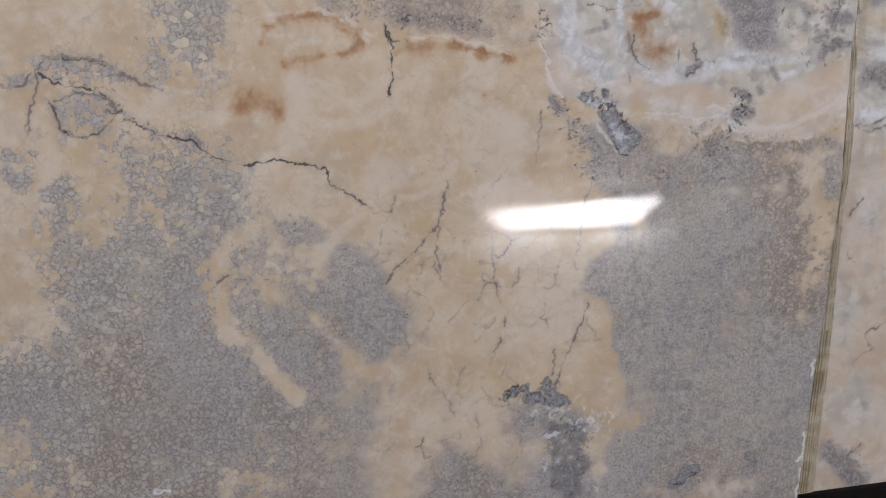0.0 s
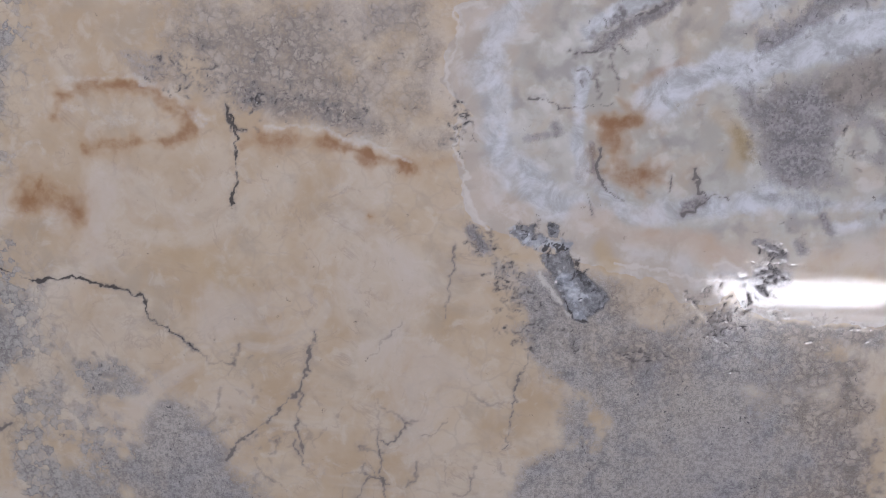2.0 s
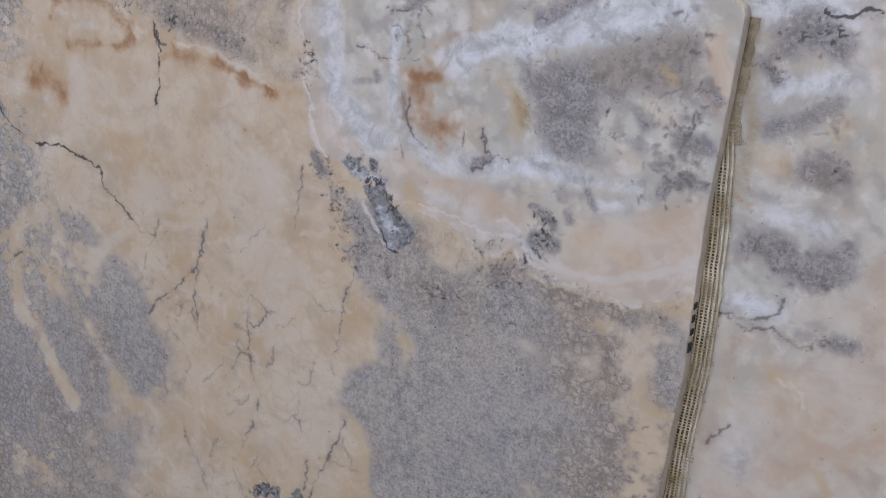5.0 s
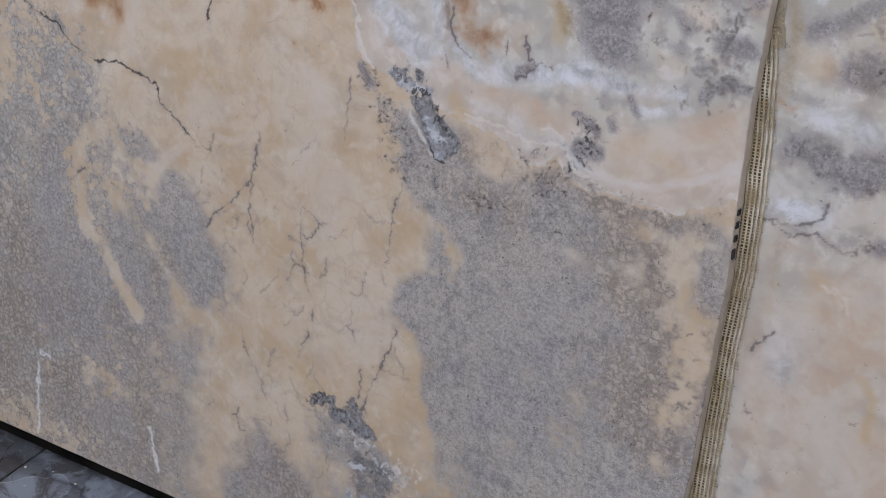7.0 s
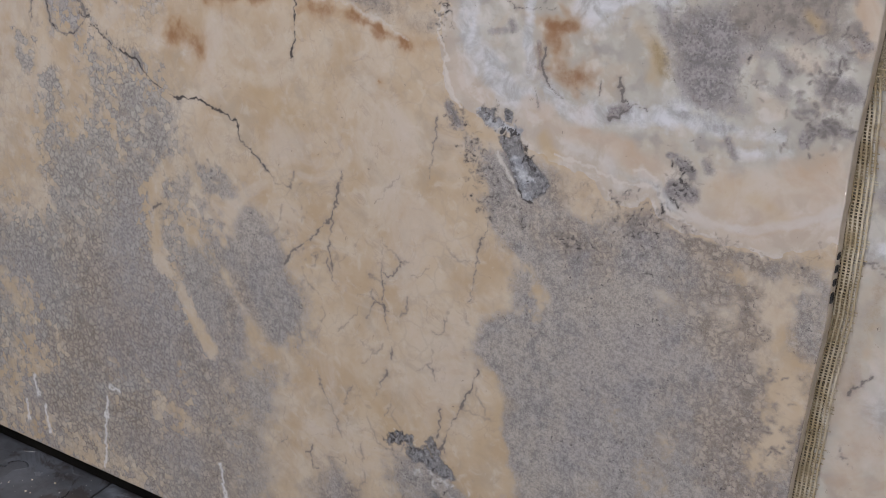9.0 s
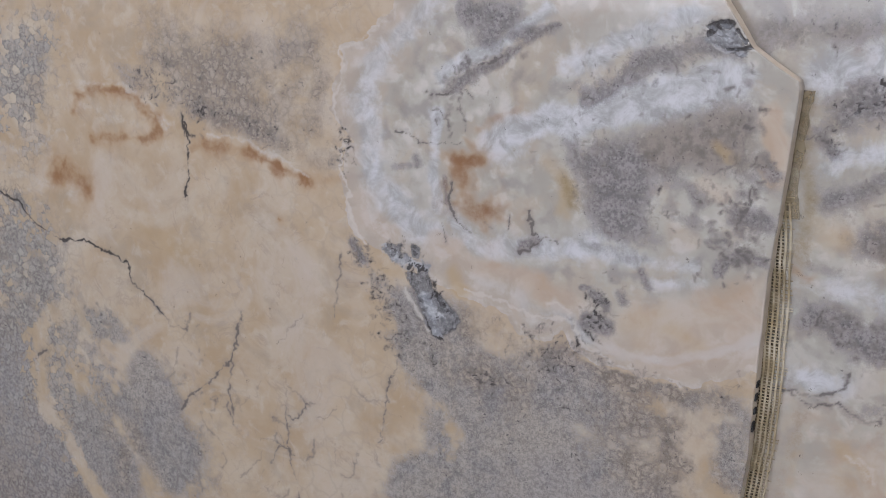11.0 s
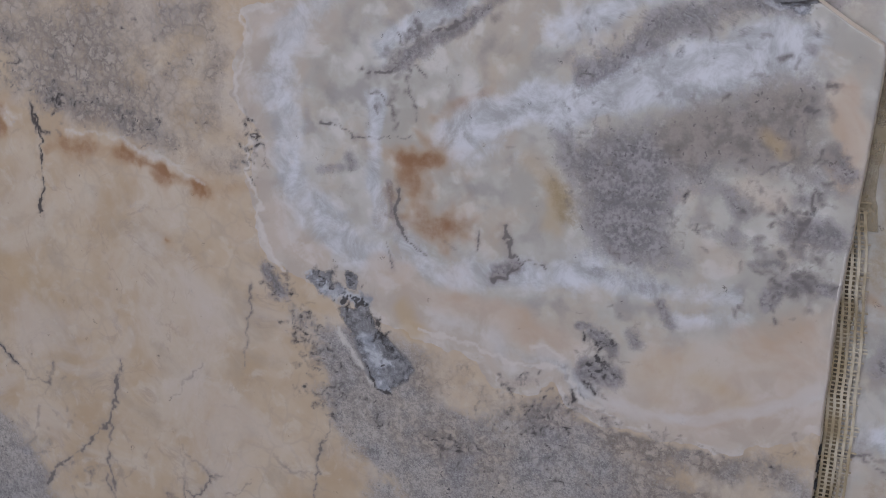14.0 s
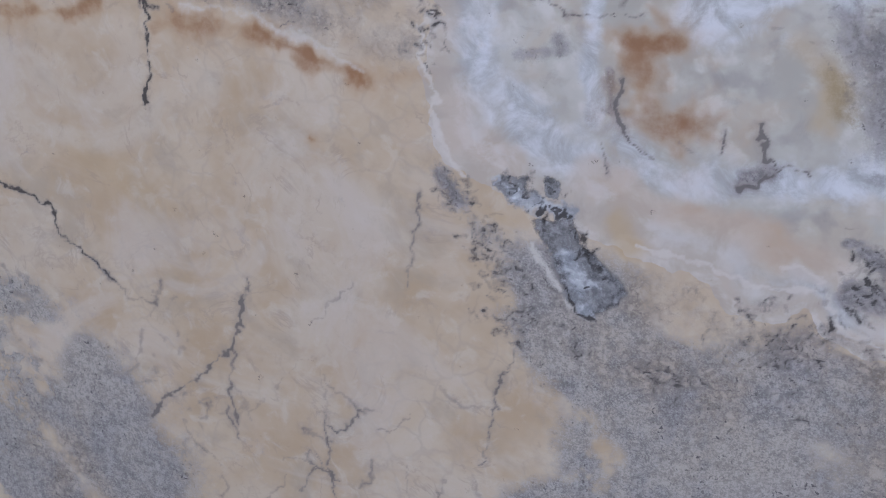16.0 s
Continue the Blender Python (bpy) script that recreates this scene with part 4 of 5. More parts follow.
    f.specks("crack", [(-0.086,0.685),(-0.06,0.673),(-0.028,0.665)], 0.004, 26, 0.0022, 0.9, 63)
    f.specks("crack", [(-0.15,0.676),(-0.123,0.674),(-0.134,0.689)], 0.008, 40, 0.0028, 0.7, 64)
    f.specks("crack", [(-0.117,0.631),(-0.095,0.623),(-0.078,0.592),(-0.06,0.549)], 0.012, 110, 0.0026, 0.75, 65)
    f.specks("crack", [(0.221,0.951),(0.274,0.966),(0.313,0.987),(0.363,0.999)], 0.012, 110, 0.0024, 0.58, 66)
    f.specks("crack", [(0.33,0.88),(0.383,0.864),(0.422,0.842)], 0.030, 60, 0.0024, 0.58, 67)
    f.specks("crack", [(0.413,0.795),(0.444,0.795),(0.409,0.742)], 0.014, 60, 0.0024, 0.6, 68)
    f.specks("crack", [(0.224,0.845),(0.267,0.795),(0.308,0.785)], 0.020, 60, 0.0026, 0.65, 69)
    f.specks("crack", [(-0.547,0.901),(-0.464,0.883),(-0.375,0.851)], 0.016, 90, 0.0026, 0.7, 70)
    f.specks("line", [(-0.776,0.284),(-0.728,0.233),(-0.669,0.169)], 0.008, 30, 0.003, 0.5, 71)
    f.stroke("pit", [(-0.249,0.102),(-0.229,0.116),(-0.206,0.116)], 0.010, 0.85)
    f.stroke("pit", [(-0.201,0.094),(-0.172,0.097),(-0.132,0.077)], 0.016, 0.95)
    f.stroke("pit", [(-0.162,0.126),(-0.149,0.106)], 0.011, 0.85)
    f.area("pit", [(-0.179,0.055),(-0.068,0.041),(-0.053,0.008),(-0.07,-0.04),(-0.08,-0.142),(-0.128,-0.159),(-0.169,-0.102),(-0.176,-0.026)], 0.02, 0.5)
    f.specks("crack", [(-0.247,0.106),(-0.218,0.117),(-0.178,0.091),(-0.126,0.076)], 0.006, 70, 0.0030, 0.9, 18)
    f.specks("line", [(-0.241,0.117),(-0.206,0.115),(-0.178,0.103),(-0.126,0.081)], 0.006, 34, 0.0022, 0.9, 41)
    f.specks("line", [(-0.085,0.006),(-0.068,0.029),(-0.044,0.034)], 0.008, 90, 0.0026, 0.8, 42)
    f.specks("line", [(-0.074,-0.002),(-0.08,-0.064),(-0.086,-0.139)], 0.009, 90, 0.0024, 0.6, 43)
    f.specks("crack", [(-0.167,0.047),(-0.138,0.037),(-0.092,-0.024),(-0.104,-0.098)], 0.016, 110, 0.0022, 0.75, 44)
    f.specks("crack", [(-0.081,0.532),(-0.033,0.576),(0.009,0.507)], 0.016, 90, 0.0026, 0.75, 45)
    f.specks("crack", [(0.144,0.579),(0.18,0.57),(0.183,0.538)], 0.020, 110, 0.0026, 0.75, 46)
    f.specks("crack", [(0.056,0.526),(0.098,0.527)], 0.016, 60, 0.0024, 0.7, 47)
    f.specks("crack", [(0.24,0.575),(0.323,0.565),(0.423,0.573)], 0.010, 70, 0.0026, 0.6, 48)
    f.specks("crack", [(0.036,1.024),(0.094,1.017)], 0.016, 40, 0.0024, 0.6, 49)
    f.specks("crack", [(-0.169,0.843),(-0.151,0.837),(-0.158,0.792)], 0.008, 30, 0.0026, 0.8, 50)
    f.specks("crack", [(0.229,0.67),(0.247,0.661),(0.237,0.638),(0.227,0.63)], 0.008, 40, 0.003, 0.8, 51)
    f.specks("crack", [(0.21,0.867),(0.223,0.878),(0.196,0.843),(0.218,0.818)], 0.014, 50, 0.0024, 0.6, 52)
    for points in ([(-0.164,0.007),(-0.144,0.011)], [(-0.174,-0.048),(-0.168,-0.067)], [(-0.141,-0.049),(-0.134,-0.044)]):
        f.stroke("frost", points, 0.0055, 1.4)
    f.stroke("pit", [(0.104,-0.137),(0.12,-0.126),(0.132,-0.107),(0.153,-0.108)], 0.011, 1.0)
    f.stroke("crack", [(0.102,-0.137),(0.129,-0.133),(0.151,-0.118)], 0.0045, 0.7)
    f.stroke("line", [(0.124,-0.123),(0.128,-0.098),(0.15,-0.094)], 0.003, 0.8)
    f.stroke("pit", [(0.268,-0.095),(0.278,-0.111)], 0.009, 0.95)
    f.area("pit", [(0.356,1.033),(0.377,1.041),(0.388,1.029),(0.396,1.017),(0.408,1.005),(0.394,0.998),(0.376,0.999),(0.353,1.011)], 0.008, 0.85)
    f.stroke("crack", [(0.357,1.026),(0.368,1.033),(0.381,1.035)], 0.009, 1.2)
    f.stroke("crack", [(0.353,1.014),(0.361,1.023)], 0.006, 1.1)
    f.stroke("crack", [(0.379,1.003),(0.394,1.005),(0.408,1.006)], 0.005, 1.1)
    f.stroke("crack", [(0.39,1.028),(0.4,1.013)], 0.005, 1.0)
    f.stroke("frost", [(0.365,1.019),(0.378,1.021)], 0.006, 0.5)
    # pale runs and scratches near the foot
    for points in ([(-0.945,-0.032),(-0.955,-0.124),(-0.968,-0.203)], [(-1.169,-0.056),(-1.161,-0.099)], [(-1.141,-0.112),(-1.131,-0.175)], [(-0.934,-0.01),(-0.905,-0.011)], [(-1.2,-0.124),(-1.202,-0.165)], [(-0.64,-0.08),(-0.625,-0.17)], [(0.375,-0.12),(0.40,-0.10)], [(0.379,-0.21),(0.386,-0.13),(0.394,-0.06)], [(0.40,0.07),(0.404,0.10)]):
        f.stroke("scratch", points, 0.0032, 0.9)
    return f.m


def rear_figure(x, y):
    f = Figure(x, y, 0.016)
    f.m["white"] = np.full(x.shape, 1.0)
    f.m["depth"] = np.full(x.shape, 0.2)
    low = np.clip((0.62 - f.wy) / 0.12, 0, 1)
    f.m["peach"] = np.clip(0.12 + 0.36 * low + 1.6 * fbm(x, y, 6, 3, 151.0), 0, 0.85)
    f.m["taupe"] = np.clip(0.15 + 1.5 * fbm(x, y, 8, 3, 157.0), 0, 0.6) * (1 - low)
    for points, width, amount in (
        ([(0.425,1.033),(0.491,1.039),(0.573,1.033)], 0.035, 0.7),
        ([(0.523,0.934),(0.54,0.95),(0.57,0.94)], 0.026, 0.95), ([(0.5,0.917),(0.514,0.889)], 0.013, 0.75),
        ([(0.506,0.838),(0.548,0.841),(0.571,0.856)], 0.020, 0.75), ([(0.559,0.785),(0.583,0.781)], 0.024, 0.85), ([(0.5,0.753),(0.531,0.749)], 0.016, 0.4),
        ([(0.504,0.69),(0.543,0.678),(0.581,0.663),(0.621,0.675)], 0.028, 0.9), ([(0.517,0.679),(0.54,0.666)], 0.018, 0.9), ([(0.596,0.666),(0.626,0.694)], 0.022, 0.75),
        ([(0.632,0.579),(0.648,0.579)], 0.018, 0.9), ([(0.562,0.851),(0.583,0.863)], 0.018, 0.8), ([(0.52,0.835),(0.536,0.816)], 0.018, 0.5),
        ([(0.582,0.8),(0.603,0.789)], 0.018, 0.9), ([(0.581,0.581),(0.63,0.575)], 0.02, 0.6),
        ([(0.466,-0.122),(0.535,-0.198)], 0.030, 0.9),
    ):
        f.stroke("smoke", points, width, amount, True)
    for points, width, amount in (
        ([(0.495,0.981),(0.553,0.996),(0.596,0.962)], 0.035, 1.0), ([(0.503,0.876),(0.551,0.886),(0.6,0.908)], 0.020, 0.8), ([(0.489,0.725),(0.527,0.722),(0.6,0.725)], 0.024, 0.6),
        ([(0.505,0.602),(0.548,0.604)], 0.022, 0.9), ([(0.508,0.439),(0.531,0.372)], 0.05, 0.55), ([(0.588,0.515),(0.604,0.504)], 0.02, 0.6), ([(0.52,0.888),(0.573,0.888)], 0.02, 0.9),
    ):
        f.stroke("milky", points, width, amount, True)
    for points, width, amount in (
        ([(0.495,0.81),(0.525,0.787)], 0.022, 0.6), ([(0.566,0.517),(0.584,0.491),(0.564,0.478)], 0.022, 0.5), ([(0.624,0.4),(0.642,0.374),(0.635,0.322)], 0.012, 0.8),
        ([(0.501,0.501),(0.498,0.46)], 0.012, 0.5), ([(0.591,0.833),(0.601,0.852)], 0.018, 0.7), ([(0.555,0.514),(0.582,0.498)], 0.024, 0.6),
    ):
        f.stroke("amber", points, width, amount, True)
    f.stroke("olive", [(0.478,0.95),(0.482,0.85),(0.49,0.76)], 0.016, 0.65, True)
    f.stroke("olive", [(0.501,0.549),(0.479,0.416)], 0.012, 0.4, True)
    f.stroke("rust", [(0.483,0.738),(0.496,0.735)], 0.012, 0.75, True)
    f.stroke("rust", [(0.58,0.403),(0.624,0.404)], 0.010, 0.3, True)
    f.stroke("line", [(0.578,0.511),(0.593,0.501),(0.6,0.48)], 0.005, 0.7)
    f.stroke("line", [(0.562,0.512),(0.578,0.504),(0.589,0.485)], 0.005, 0.7)
    f.specks("crack", [(0.517,0.933),(0.539,0.953),(0.573,0.94),(0.555,0.972)], 0.010, 90, 0.0028, 0.8, 30)
    f.specks("crack", [(0.5,0.917),(0.515,0.886)], 0.007, 30, 0.0028, 0.75, 31)
    f.specks("vein", [(0.517,0.679),(0.548,0.663),(0.621,0.685)], 0.014, 50, 0.004, 0.8, 32)
    f.specks("vein", [(0.475,-0.13),(0.53,-0.17)], 0.012, 26, 0.004, 0.8, 33)
    f.specks("crack", [(0.425,1.03),(0.45,1.022),(0.503,1.036)], 0.010, 26, 0.003, 0.7, 34)
    f.specks("vein", [(0.562,0.851),(0.589,0.864)], 0.010, 30, 0.004, 0.8, 35)
    f.specks("crack", [(0.582,0.8),(0.603,0.789)], 0.010, 30, 0.0026, 0.7, 36)
    for points, width in (
        ([(0.486,0.584),(0.509,0.583),(0.525,0.583),(0.549,0.6),(0.554,0.618)], 0.0040), ([(0.447,0.578),(0.485,0.581),(0.508,0.572),(0.548,0.578),(0.582,0.563),(0.615,0.575),(0.6,0.586)], 0.0034),
        ([(0.481,0.4),(0.491,0.417),(0.505,0.434)], 0.0035), ([(0.481,0.326),(0.485,0.31),(0.496,0.301)], 0.004), ([(0.499,0.311),(0.483,0.31)], 0.004), ([(0.465,0.898),(0.486,0.903),(0.501,0.901)], 0.0035),
        ([(0.575,0.161),(0.528,0.141),(0.549,0.101),(0.506,0.081)], 0.0035), ([(0.537,-0.118),(0.505,-0.133),(0.48,-0.143)], 0.0035), ([(0.504,0.669),(0.516,0.693)], 0.003),
    ):
        f.stroke("vein", points, width, 0.8)
    f.stroke("crack", [(0.558,0.975),(0.573,0.97),(0.594,0.978),(0.623,0.982)], 0.005, 0.85)
    return f.m


# ---- the slabs ----
def slab_mesh(name, xs, zs, left, right, figure, thick, y0, pits=True, foot=None):
    """A slab whose face is a grid; left(z) and right(z) give its sides. xs runs from 0 to 1 between them."""
    Z, S = np.meshgrid(zs, xs, indexing="ij")
    L, R = left(zs)[:, None], right(zs)[:, None]
    X = L + (R - L) * S
    if foot is not None:
        Z = Z.copy()
        Z[0] += foot(X[0])
    m = figure(X, Z)
    Y = np.full(X.shape, y0) + 0.0004 * fbm(X, Z, 3, 2, 5.0)
    if pits:
        Y = Y + np.clip(m["pit"] - 0.3, 0, 1) * np.clip(0.0004 + 0.009 * fbm(X, Z, 120, 3, 31.0), 0, 0.004) + 0.0006 * np.clip(m["crack"] - 0.4, 0, 1)
    # worn arris
    Y[:, -1] += 0.0012 + 0.0012 * np.abs(fbm(zs * 1.0, zs * 0.0, 60, 3, 2.0))
    Y[0, :] += 0.002
    rows, cols = X.shape
    co = np.stack([X, Y, Z], -1).reshape(-1, 3)
    idx = np.arange(rows * cols).reshape(rows, cols)
    quads = np.stack([idx[:-1, :-1], idx[:-1, 1:], idx[1:, 1:], idx[1:, :-1]], -1).reshape(-1, 4)
    ring = np.r_[idx[0, :], idx[1:, -1], idx[-1, -2::-1], idx[-2:0:-1, 0]]
    back = co[ring].copy()
    back[:, 1] = y0 + thick
    ids = np.arange(len(ring)) + len(co)
    side = np.stack([ring, ids, np.roll(ids, -1), np.roll(ring, -1)], -1)
    spot = {int(v): int(i) for v, i in zip(ring, ids)}
    rear = np.array([(spot[int(idx[r, 0])], spot[int(idx[r + 1, 0])], spot[int(idx[r + 1, -1])], spot[int(idx[r, -1])]) for r in range(rows - 1)])
    faces = np.concatenate([quads, side, rear])
    allco = np.concatenate([co, back])
    me = bpy.data.meshes.new(name)
    me.vertices.add(len(allco))
    me.vertices.foreach_set("co", allco.ravel())
    me.loops.add(faces.size)
    me.loops.foreach_set("vertex_index", faces.ravel().astype(np.int32))
    me.polygons.add(len(faces))
    me.polygons.foreach_set("loop_start", (np.arange(len(faces)) * 4).astype(np.int32))
    me.polygons.foreach_set("material_index", np.r_[np.zeros(len(quads)), np.ones(len(side) + len(rear))].astype(np.int32))
    me.polygons.foreach_set("use_smooth", np.r_[np.ones(len(quads)), np.zeros(len(side) + len(rear))].astype(bool))
    me.update(calc_edges=True)
    for key, names in (("rock_a", ("grey", "white", "rust", "vein")), ("rock_b", ("pit", "peach", "milky", "scratch")), ("rock_c", ("depth", "crack", "olive", "taupe")), ("rock_d", ("frost", "line", "amber", "smoke"))):
        values = np.zeros((len(allco), 4), np.float32)
        values[: len(co)] = np.stack([m[k] for k in names], -1).reshape(-1, 4)
        me.attributes.new(key, "FLOAT_COLOR", "POINT").data.foreach_set("color", values.ravel())
    me.materials.append(STONE)
    me.materials.append(EDGE)
    return me


FOOT = -0.214
EDGE_Z = [-0.22, -0.205, 0.077, 0.199, 0.30, 0.40, 0.50, 0.61, 0.733, 0.813, 0.915, 0.961, 0.972, 0.977, 0.988, 1.007, 1.04, 1.06, 1.2, 1.8]
EDGE_X = [0.381, 0.383, 0.408, 0.424, 0.431, 0.438, 0.446, 0.448, 0.452, 0.459, 0.466, 0.470, 0.467, 0.457, 0.438, 0.409, 0.387, 0.372, 0.33, 0.30]


def right_edge(z):
    return np.interp(z, EDGE_Z, EDGE_X) + 0.0022 * fbm(z, z * 0, 45, 4, 11.0)


def stretch(lo, hi, fine_lo, fine_hi, fine, coarse):
    return np.unique(np.round(np.r_[np.arange(lo, fine_lo, coarse), np.arange(fine_lo, fine_hi, fine), np.arange(fine_hi, hi, coarse), hi], 5))


WIDE = 2.5
front = tagged(new("marble_panel"), "polished cream and grey veined marble slab with broken corner, leaning", "stone panel")
front.matrix_world = LEAN
body = new("stone_body", slab_mesh("stone_body", stretch(-WIDE, 0, -1.80, 0, 0.0017, 0.05) / WIDE + 1, stretch(FOOT, 1.70, FOOT, 1.09, 0.0017, 0.04),
            lambda z: right_edge(z) * 0 + 0.44 - WIDE, right_edge, front_figure, 0.020, 0.0, True,
            lambda x: 0.006 * fbm(x, x * 0, 9, 4, 17.0) + 0.014 * np.maximum(fbm(x, x * 0, 45, 4, 27.0), 0)))
body.parent = front

rear = tagged(new("marble_panel"), "polished cream white marble slab standing behind the front slab", "stone panel")
rear.matrix_world = LEAN
rear_body = new("stone_body", slab_mesh("rear_stone_body", stretch(0, 1.6, 0.0, 0.42, 0.0025, 0.04) / 1.6, stretch(FOOT, 1.74, FOOT, 1.09, 0.0025, 0.04),
                lambda z: z * 0 + 0.30, lambda z: z * 0 + 1.90, rear_figure, 0.020, 0.0250, False,
                lambda x: 0.008 * fbm(x, x * 0, 12, 4, 19.0)))
rear_body.parent = rear


# ---- stiff glass net that sticks out past the front slab's broken side ----
NET_Z = [-0.212, -0.065, 0.088, 0.26, 0.40, 0.50, 0.605, 0.70, 0.78, 0.84]
NET_X = [0.427, 0.438, 0.449, 0.457, 0.463, 0.473, 0.476, 0.475, 0.472, 0.464]


def net_edge(z):
    return np.interp(z, NET_Z, NET_X) + 0.003 * fbm(np.array(z) * 1.0, np.array(z) * 0.0, 25, 3, 71.0)


def backing_net():
    bm = bmesh.new()
    rng = random.Random(4)
    half = 0.0006
    z = -0.210
    while z < 0.835:
        x0, x1 = float(right_edge(np.array([z]))[0]) - 0.008, float(net_edge(np.array([z]))[0]) + rng.uniform(-0.006, 0.005)
        if x1 - x0 > 0.006 and rng.random() > 0.03:
            tilt = rng.uniform(-0.001, 0.001)
            box_into(bm, (x0, 0.0213, z - half), (x1, 0.0226, z + half))
            bm.verts.ensure_lookup_table()
            for v in bm.verts[-8:]:
                v.co.z += tilt * (v.co.x - x0) / (x1 - x0)
        z += 0.0043 + rng.uniform(-0.0002, 0.0002)
    for k in range(8):
        zs = np.arange(-0.21, 0.83, 0.012)
        back = net_edge(zs) - 0.0015 - 0.0060 * k
        keep = [i for i in range(len(zs)) if back[i] > right_edge(zs[i : i + 1])[0] - 0.006]
        for i in keep[:-1]:
            if i + 1 not in keep:
                continue
            quad = []
            for j in (i, i + 1):
                w = 0.0013
                quad.append([bm.verts.new((back[j] + sx * w, yy, zs[j])) for sx, yy in ((-1, 0.0216), (-1, 0.0206), (1, 0.0206), (1, 0.0216))])
            for s in range(4):
                bm.faces.new((quad[0][s], quad[0][(s + 1) % 4], quad[1][(s + 1) % 4], quad[1][s]))
    bmesh.ops.recalc_face_normals(bm, faces=bm.faces)
    return bm


def resin_film(lo, hi):
    bm = bmesh.new()
    zs = np.arange(lo, hi, 0.006)
    rows = []
    for z in zs:
        x0 = float(right_edge(np.array([z]))[0]) - 0.006
        x1 = float(net_edge(np.array([min(z, 0.83)]))[0]) - 0.011 - 0.016 * float(fbm(np.array([z]), np.array([0.3]), 22, 3, 8.0)[0])
        if z > 0.80:
            x1 = x0 + 0.020 + 0.026 * float(fbm(np.array([z]), np.array([0.3]), 30, 4, 8.0)[0])
        rows.append([bm.verts.new((x, y, z)) for x, y in ((x0, 0.0229), (x1, 0.0231), (x1, 0.0238), (x0, 0.0238))])
    for a, b in zip(rows[:-1], rows[1:]):
        for s in range(4):
            bm.faces.new((a[s], a[(s + 1) % 4], b[(s + 1) % 4], b[s]))
    bm.faces.new(rows[0])
    bm.faces.new(rows[-1])
    bmesh.ops.recalc_face_normals(bm, faces=bm.faces)
    return bm


net = part("backing_net", backing_net(), NET, front, "stiff yellowed glass-fibre net")
net["kind"] = "stuff"
part("resin_film", resin_film(-0.211, 0.80), RESIN, front, "brown resin film")
part("resin_film", resin_film(0.803, 0.965), SMEAR, front, "yellowed resin smear")

# Marker strokes on the slab's narrow side, not readable.
for k, (z0, tall) in enumerate(((0.587, 0.008), (0.569, 0.009), (0.551, 0.008), (0.527, 0.013))):
    bm = bmesh.new()
    x = float(right_edge(np.array([z0]))[0]) + 0.0016
    for ya, yb, za, zb in ((0.003, 0.0045, 0.0, 1.0), (0.0045, 0.010, 0.0, 0.2), (0.0045, 0.010, 0.8, 1.0), (0.010, 0.0115, 0.0, 1.0)):
        box_into(bm, (x - 0.002, ya, z0 + za * tall), (x + 0.0006, yb, z0 + zb * tall))
    part("marker_stroke", bm, INK, front, "black marker stroke")


# ---- the room ----
def wall(name, lo, hi, material=PLASTER):
    return tagged(box(name, lo, hi, material), "plain pale painted wall of the stone store", "wall", kind="structure")


X0, X1, Y1 = -4.2, 4.6, 1.1
grout = tagged(box("floor", (X0, BACK, -0.12), (X1, Y1, -0.004), GROUT), "dark tiled floor with narrow joints", "floor", kind="structure")
wall("wall_north", (X0 - 0.2, Y1, -0.12), (X1 + 0.2, Y1 + 0.2, CEIL))
wall("wall_west", (X0 - 0.2, BACK - 0.2, -0.12), (X0, Y1, CEIL))
wall("wall_east", (X1, BACK - 0.2, -0.12), (X1 + 0.2, Y1, CEIL))
# The front wall: a loading door raised a hand's width, and a glazed band above it.
DOOR = (0.35, 2.25)
bm = bmesh.new()
for lo, hi in (((X0, BACK - 0.2, -0.12), (DOOR[0], BACK, 1.6)), ((DOOR[1], BACK - 0.2, -0.12), (X1, BACK, 1.6)), ((DOOR[0], BACK - 0.2, 1.55), (DOOR[1], BACK, 1.6)),
               ((X0, BACK - 0.2, 1.6), (-2.5, BACK, 3.1)), ((2.1, BACK - 0.2, 1.6), (X1, BACK, 3.1)), ((X0, BACK - 0.2, 3.1), (X1, BACK, CEIL))):
    box_into(bm, lo, hi)
tagged(part("wall_south", bm, PLASTER), "pale wall with a loading door and a glazed band", "wall", kind="structure")
door = tagged(new("door_1"), "grey roller shutter raised a hand's width", "door", kind="structure")
for k in range(13):
    z0 = 0.118 + k * 0.111
    box("slat", (DOOR[0], BACK - 0.13, z0), (DOOR[1], BACK - 0.09, z0 + 0.105), SHUTTER, door, 0.012)
bm = bmesh.new()
box_into(bm, (DOOR[0], BACK - 0.42, -0.3), (DOOR[1], BACK - 0.40, 0.3))
for v in bm.verts:
    # the sunlit strip runs out to a point at both ends
    v.co.x += 0.60 - 1.2 * v.co.z if v.co.x < 1.3 else 1.2 * v.co.z - 0.34
tagged(part("backdrop", bm, GLOW_LOW), "bright sunlit yard outside", "backdrop", kind="structure")
tagged(box("backdrop", (-3.0, BACK - 0.7, 1.4), (2.6, BACK - 0.68, 3.4), GLOW_SKY), "pale daylight outside the glazing", "backdrop", kind="structure")
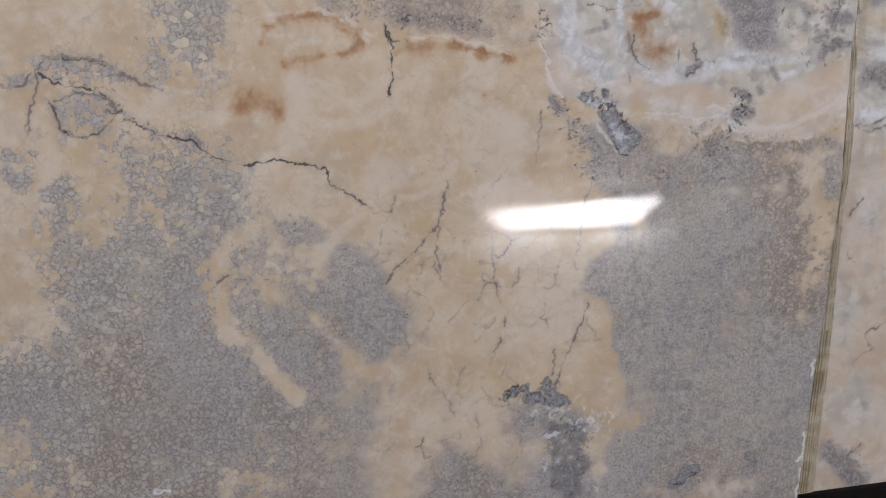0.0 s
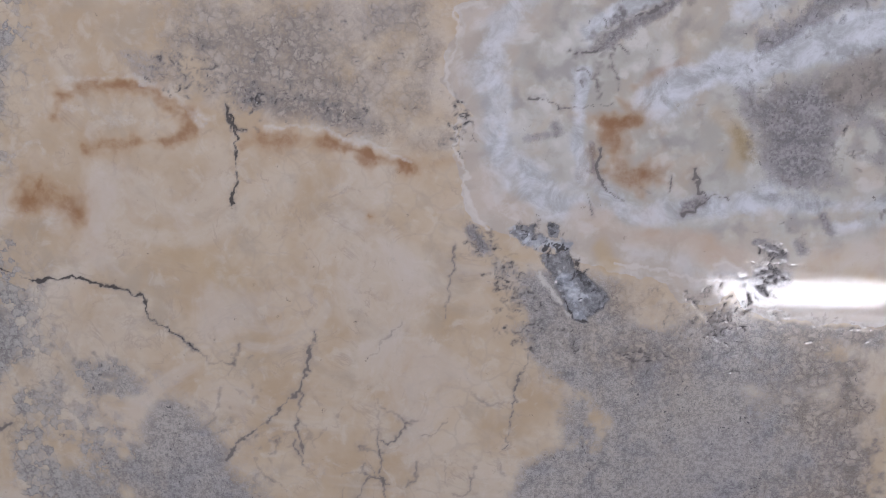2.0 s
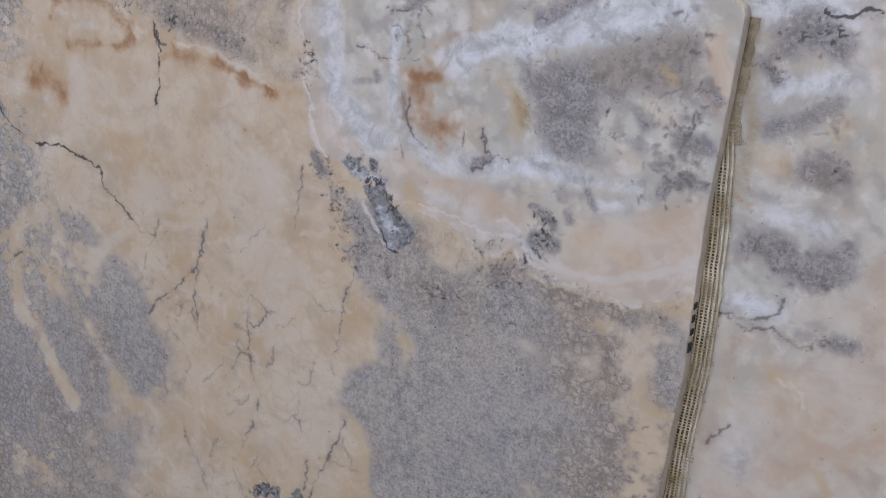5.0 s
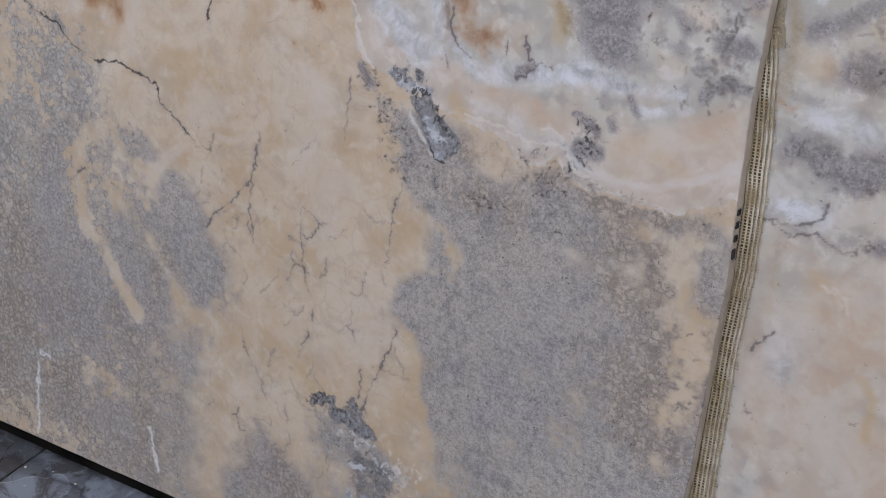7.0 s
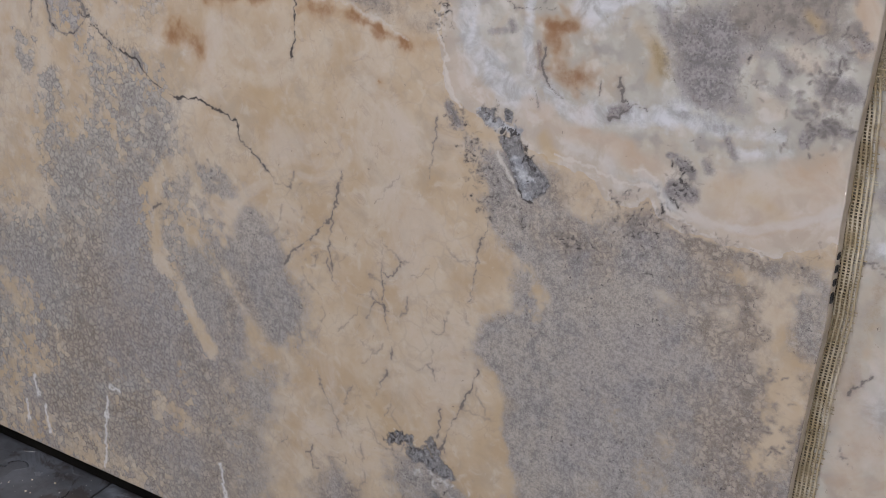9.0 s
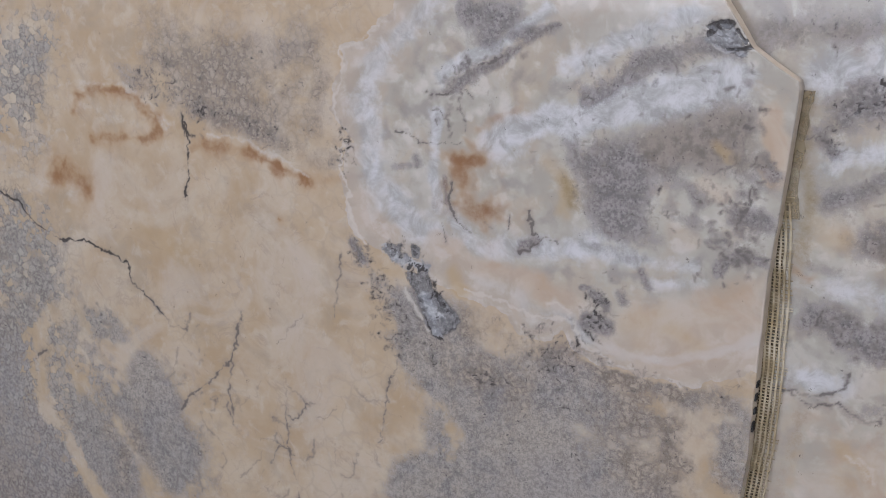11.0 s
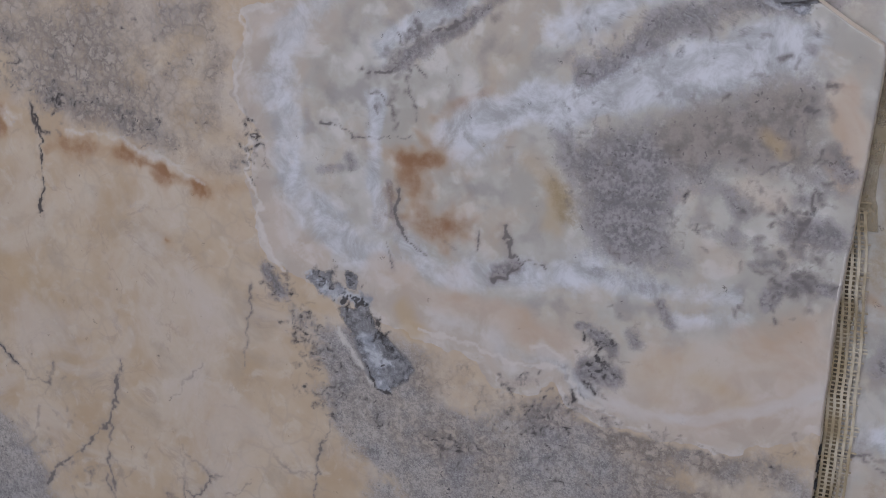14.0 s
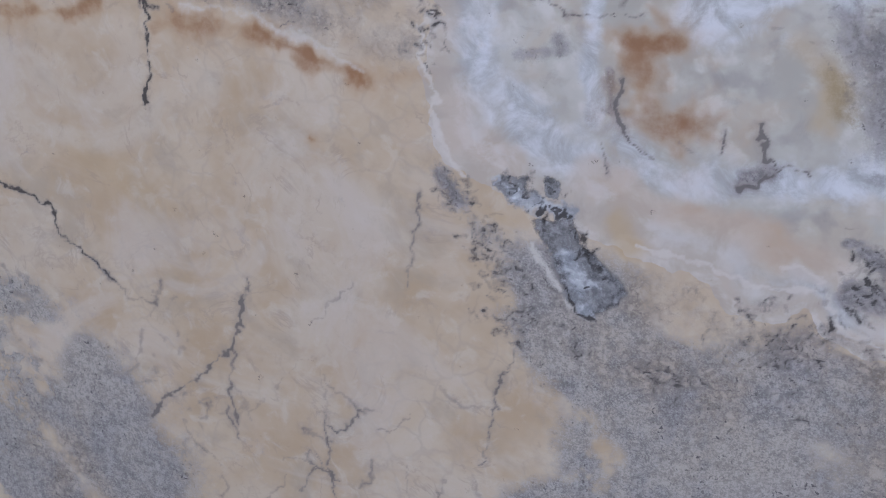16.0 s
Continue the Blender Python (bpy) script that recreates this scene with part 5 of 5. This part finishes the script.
# Ceiling with three openings made for the added overhead lamps.
bm = bmesh.new()
box_into(bm, (X0, BACK, CEIL), (X1, -3.1, CEIL + 0.1))
box_into(bm, (X0, -0.7, CEIL), (X1, Y1, CEIL + 0.1))
for a, b in ((X0, -2.75), (-1.65, -0.15), (0.95, 2.45), (3.55, X1)):
    box_into(bm, (a, -3.1, CEIL), (b, -0.7, CEIL + 0.1))
tagged(part("ceiling", bm, PLASTER), "plain pale ceiling with openings for added overhead lamps", "ceiling", kind="structure")

# Bearer under the slabs, set back from their faces; coloured near-black as the gap's shade.
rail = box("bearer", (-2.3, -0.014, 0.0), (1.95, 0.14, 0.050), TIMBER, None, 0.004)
tagged(rail, "timber bearer on the floor under the slabs, near-black for the shaded gap", "timber")
# Back frame that the slabs lean on.
for fx in (-1.6, 0.1, 1.5):
    post = box("rack_post", (fx - 0.04, 0.047, -0.21), (fx + 0.04, 0.11, 1.75), TIMBER, None, 0.004)
    post.matrix_world = LEAN
    tagged(post, "dark upright post of the slab rack", "rack post", group="posts of the slab rack")

# Stone chips and grit on the floor by the foot of the slab.
bm = bmesh.new()
rng = random.Random(12)
for k in range(90):
    size = rng.uniform(0.0010, 0.0030)
    made = bmesh.ops.create_icosphere(bm, subdivisions=1, radius=size)["verts"]
    cx, cy = rng.uniform(-1.5, 0.7), -0.05 - abs(rng.gauss(0, 0.14))
    for v in made:
        v.co = Vector((cx + v.co.x * rng.uniform(0.7, 1.8), cy + v.co.y * rng.uniform(0.7, 1.5), max(0.0, v.co.z * 0.6 + size * 0.4)))
tagged(part("stone_chips", bm, EDGE), "pale marble chips and grit on the floor", "stone chips", kind="stuff")

# Floor tiles, pieces of the floor.
TX, TY, OFFX, OFFY = 0.6, 0.6, -0.99, -0.45
TILE_MESHES = []
for material in (TILE, TILE_SHEEN):
    bm = bmesh.new()
    box_into(bm, (0.0025, 0.0025, -0.006), (TX - 0.0025, TY - 0.0025, 0.0), 0.0015)
    me = bpy.data.meshes.new("tile")
    bm.to_mesh(me)
    bm.free()
    me.materials.append(material)
    TILE_MESHES.append(me)
for i in range(-6, 10):
    for j in range(-9, 3):
        x, y = OFFX + i * TX, OFFY + j * TY
        if x < X0 - 0.01 or x + TX > X1 + 0.01 or y < BACK - 0.01 or y + TY > Y1 + 0.01:
            continue
        ob = new("tile", TILE_MESHES[1 if (i + j // 3) % 2 == 0 else 0])
        ob.parent = grout
        ob.location = (x, y, 0.0)
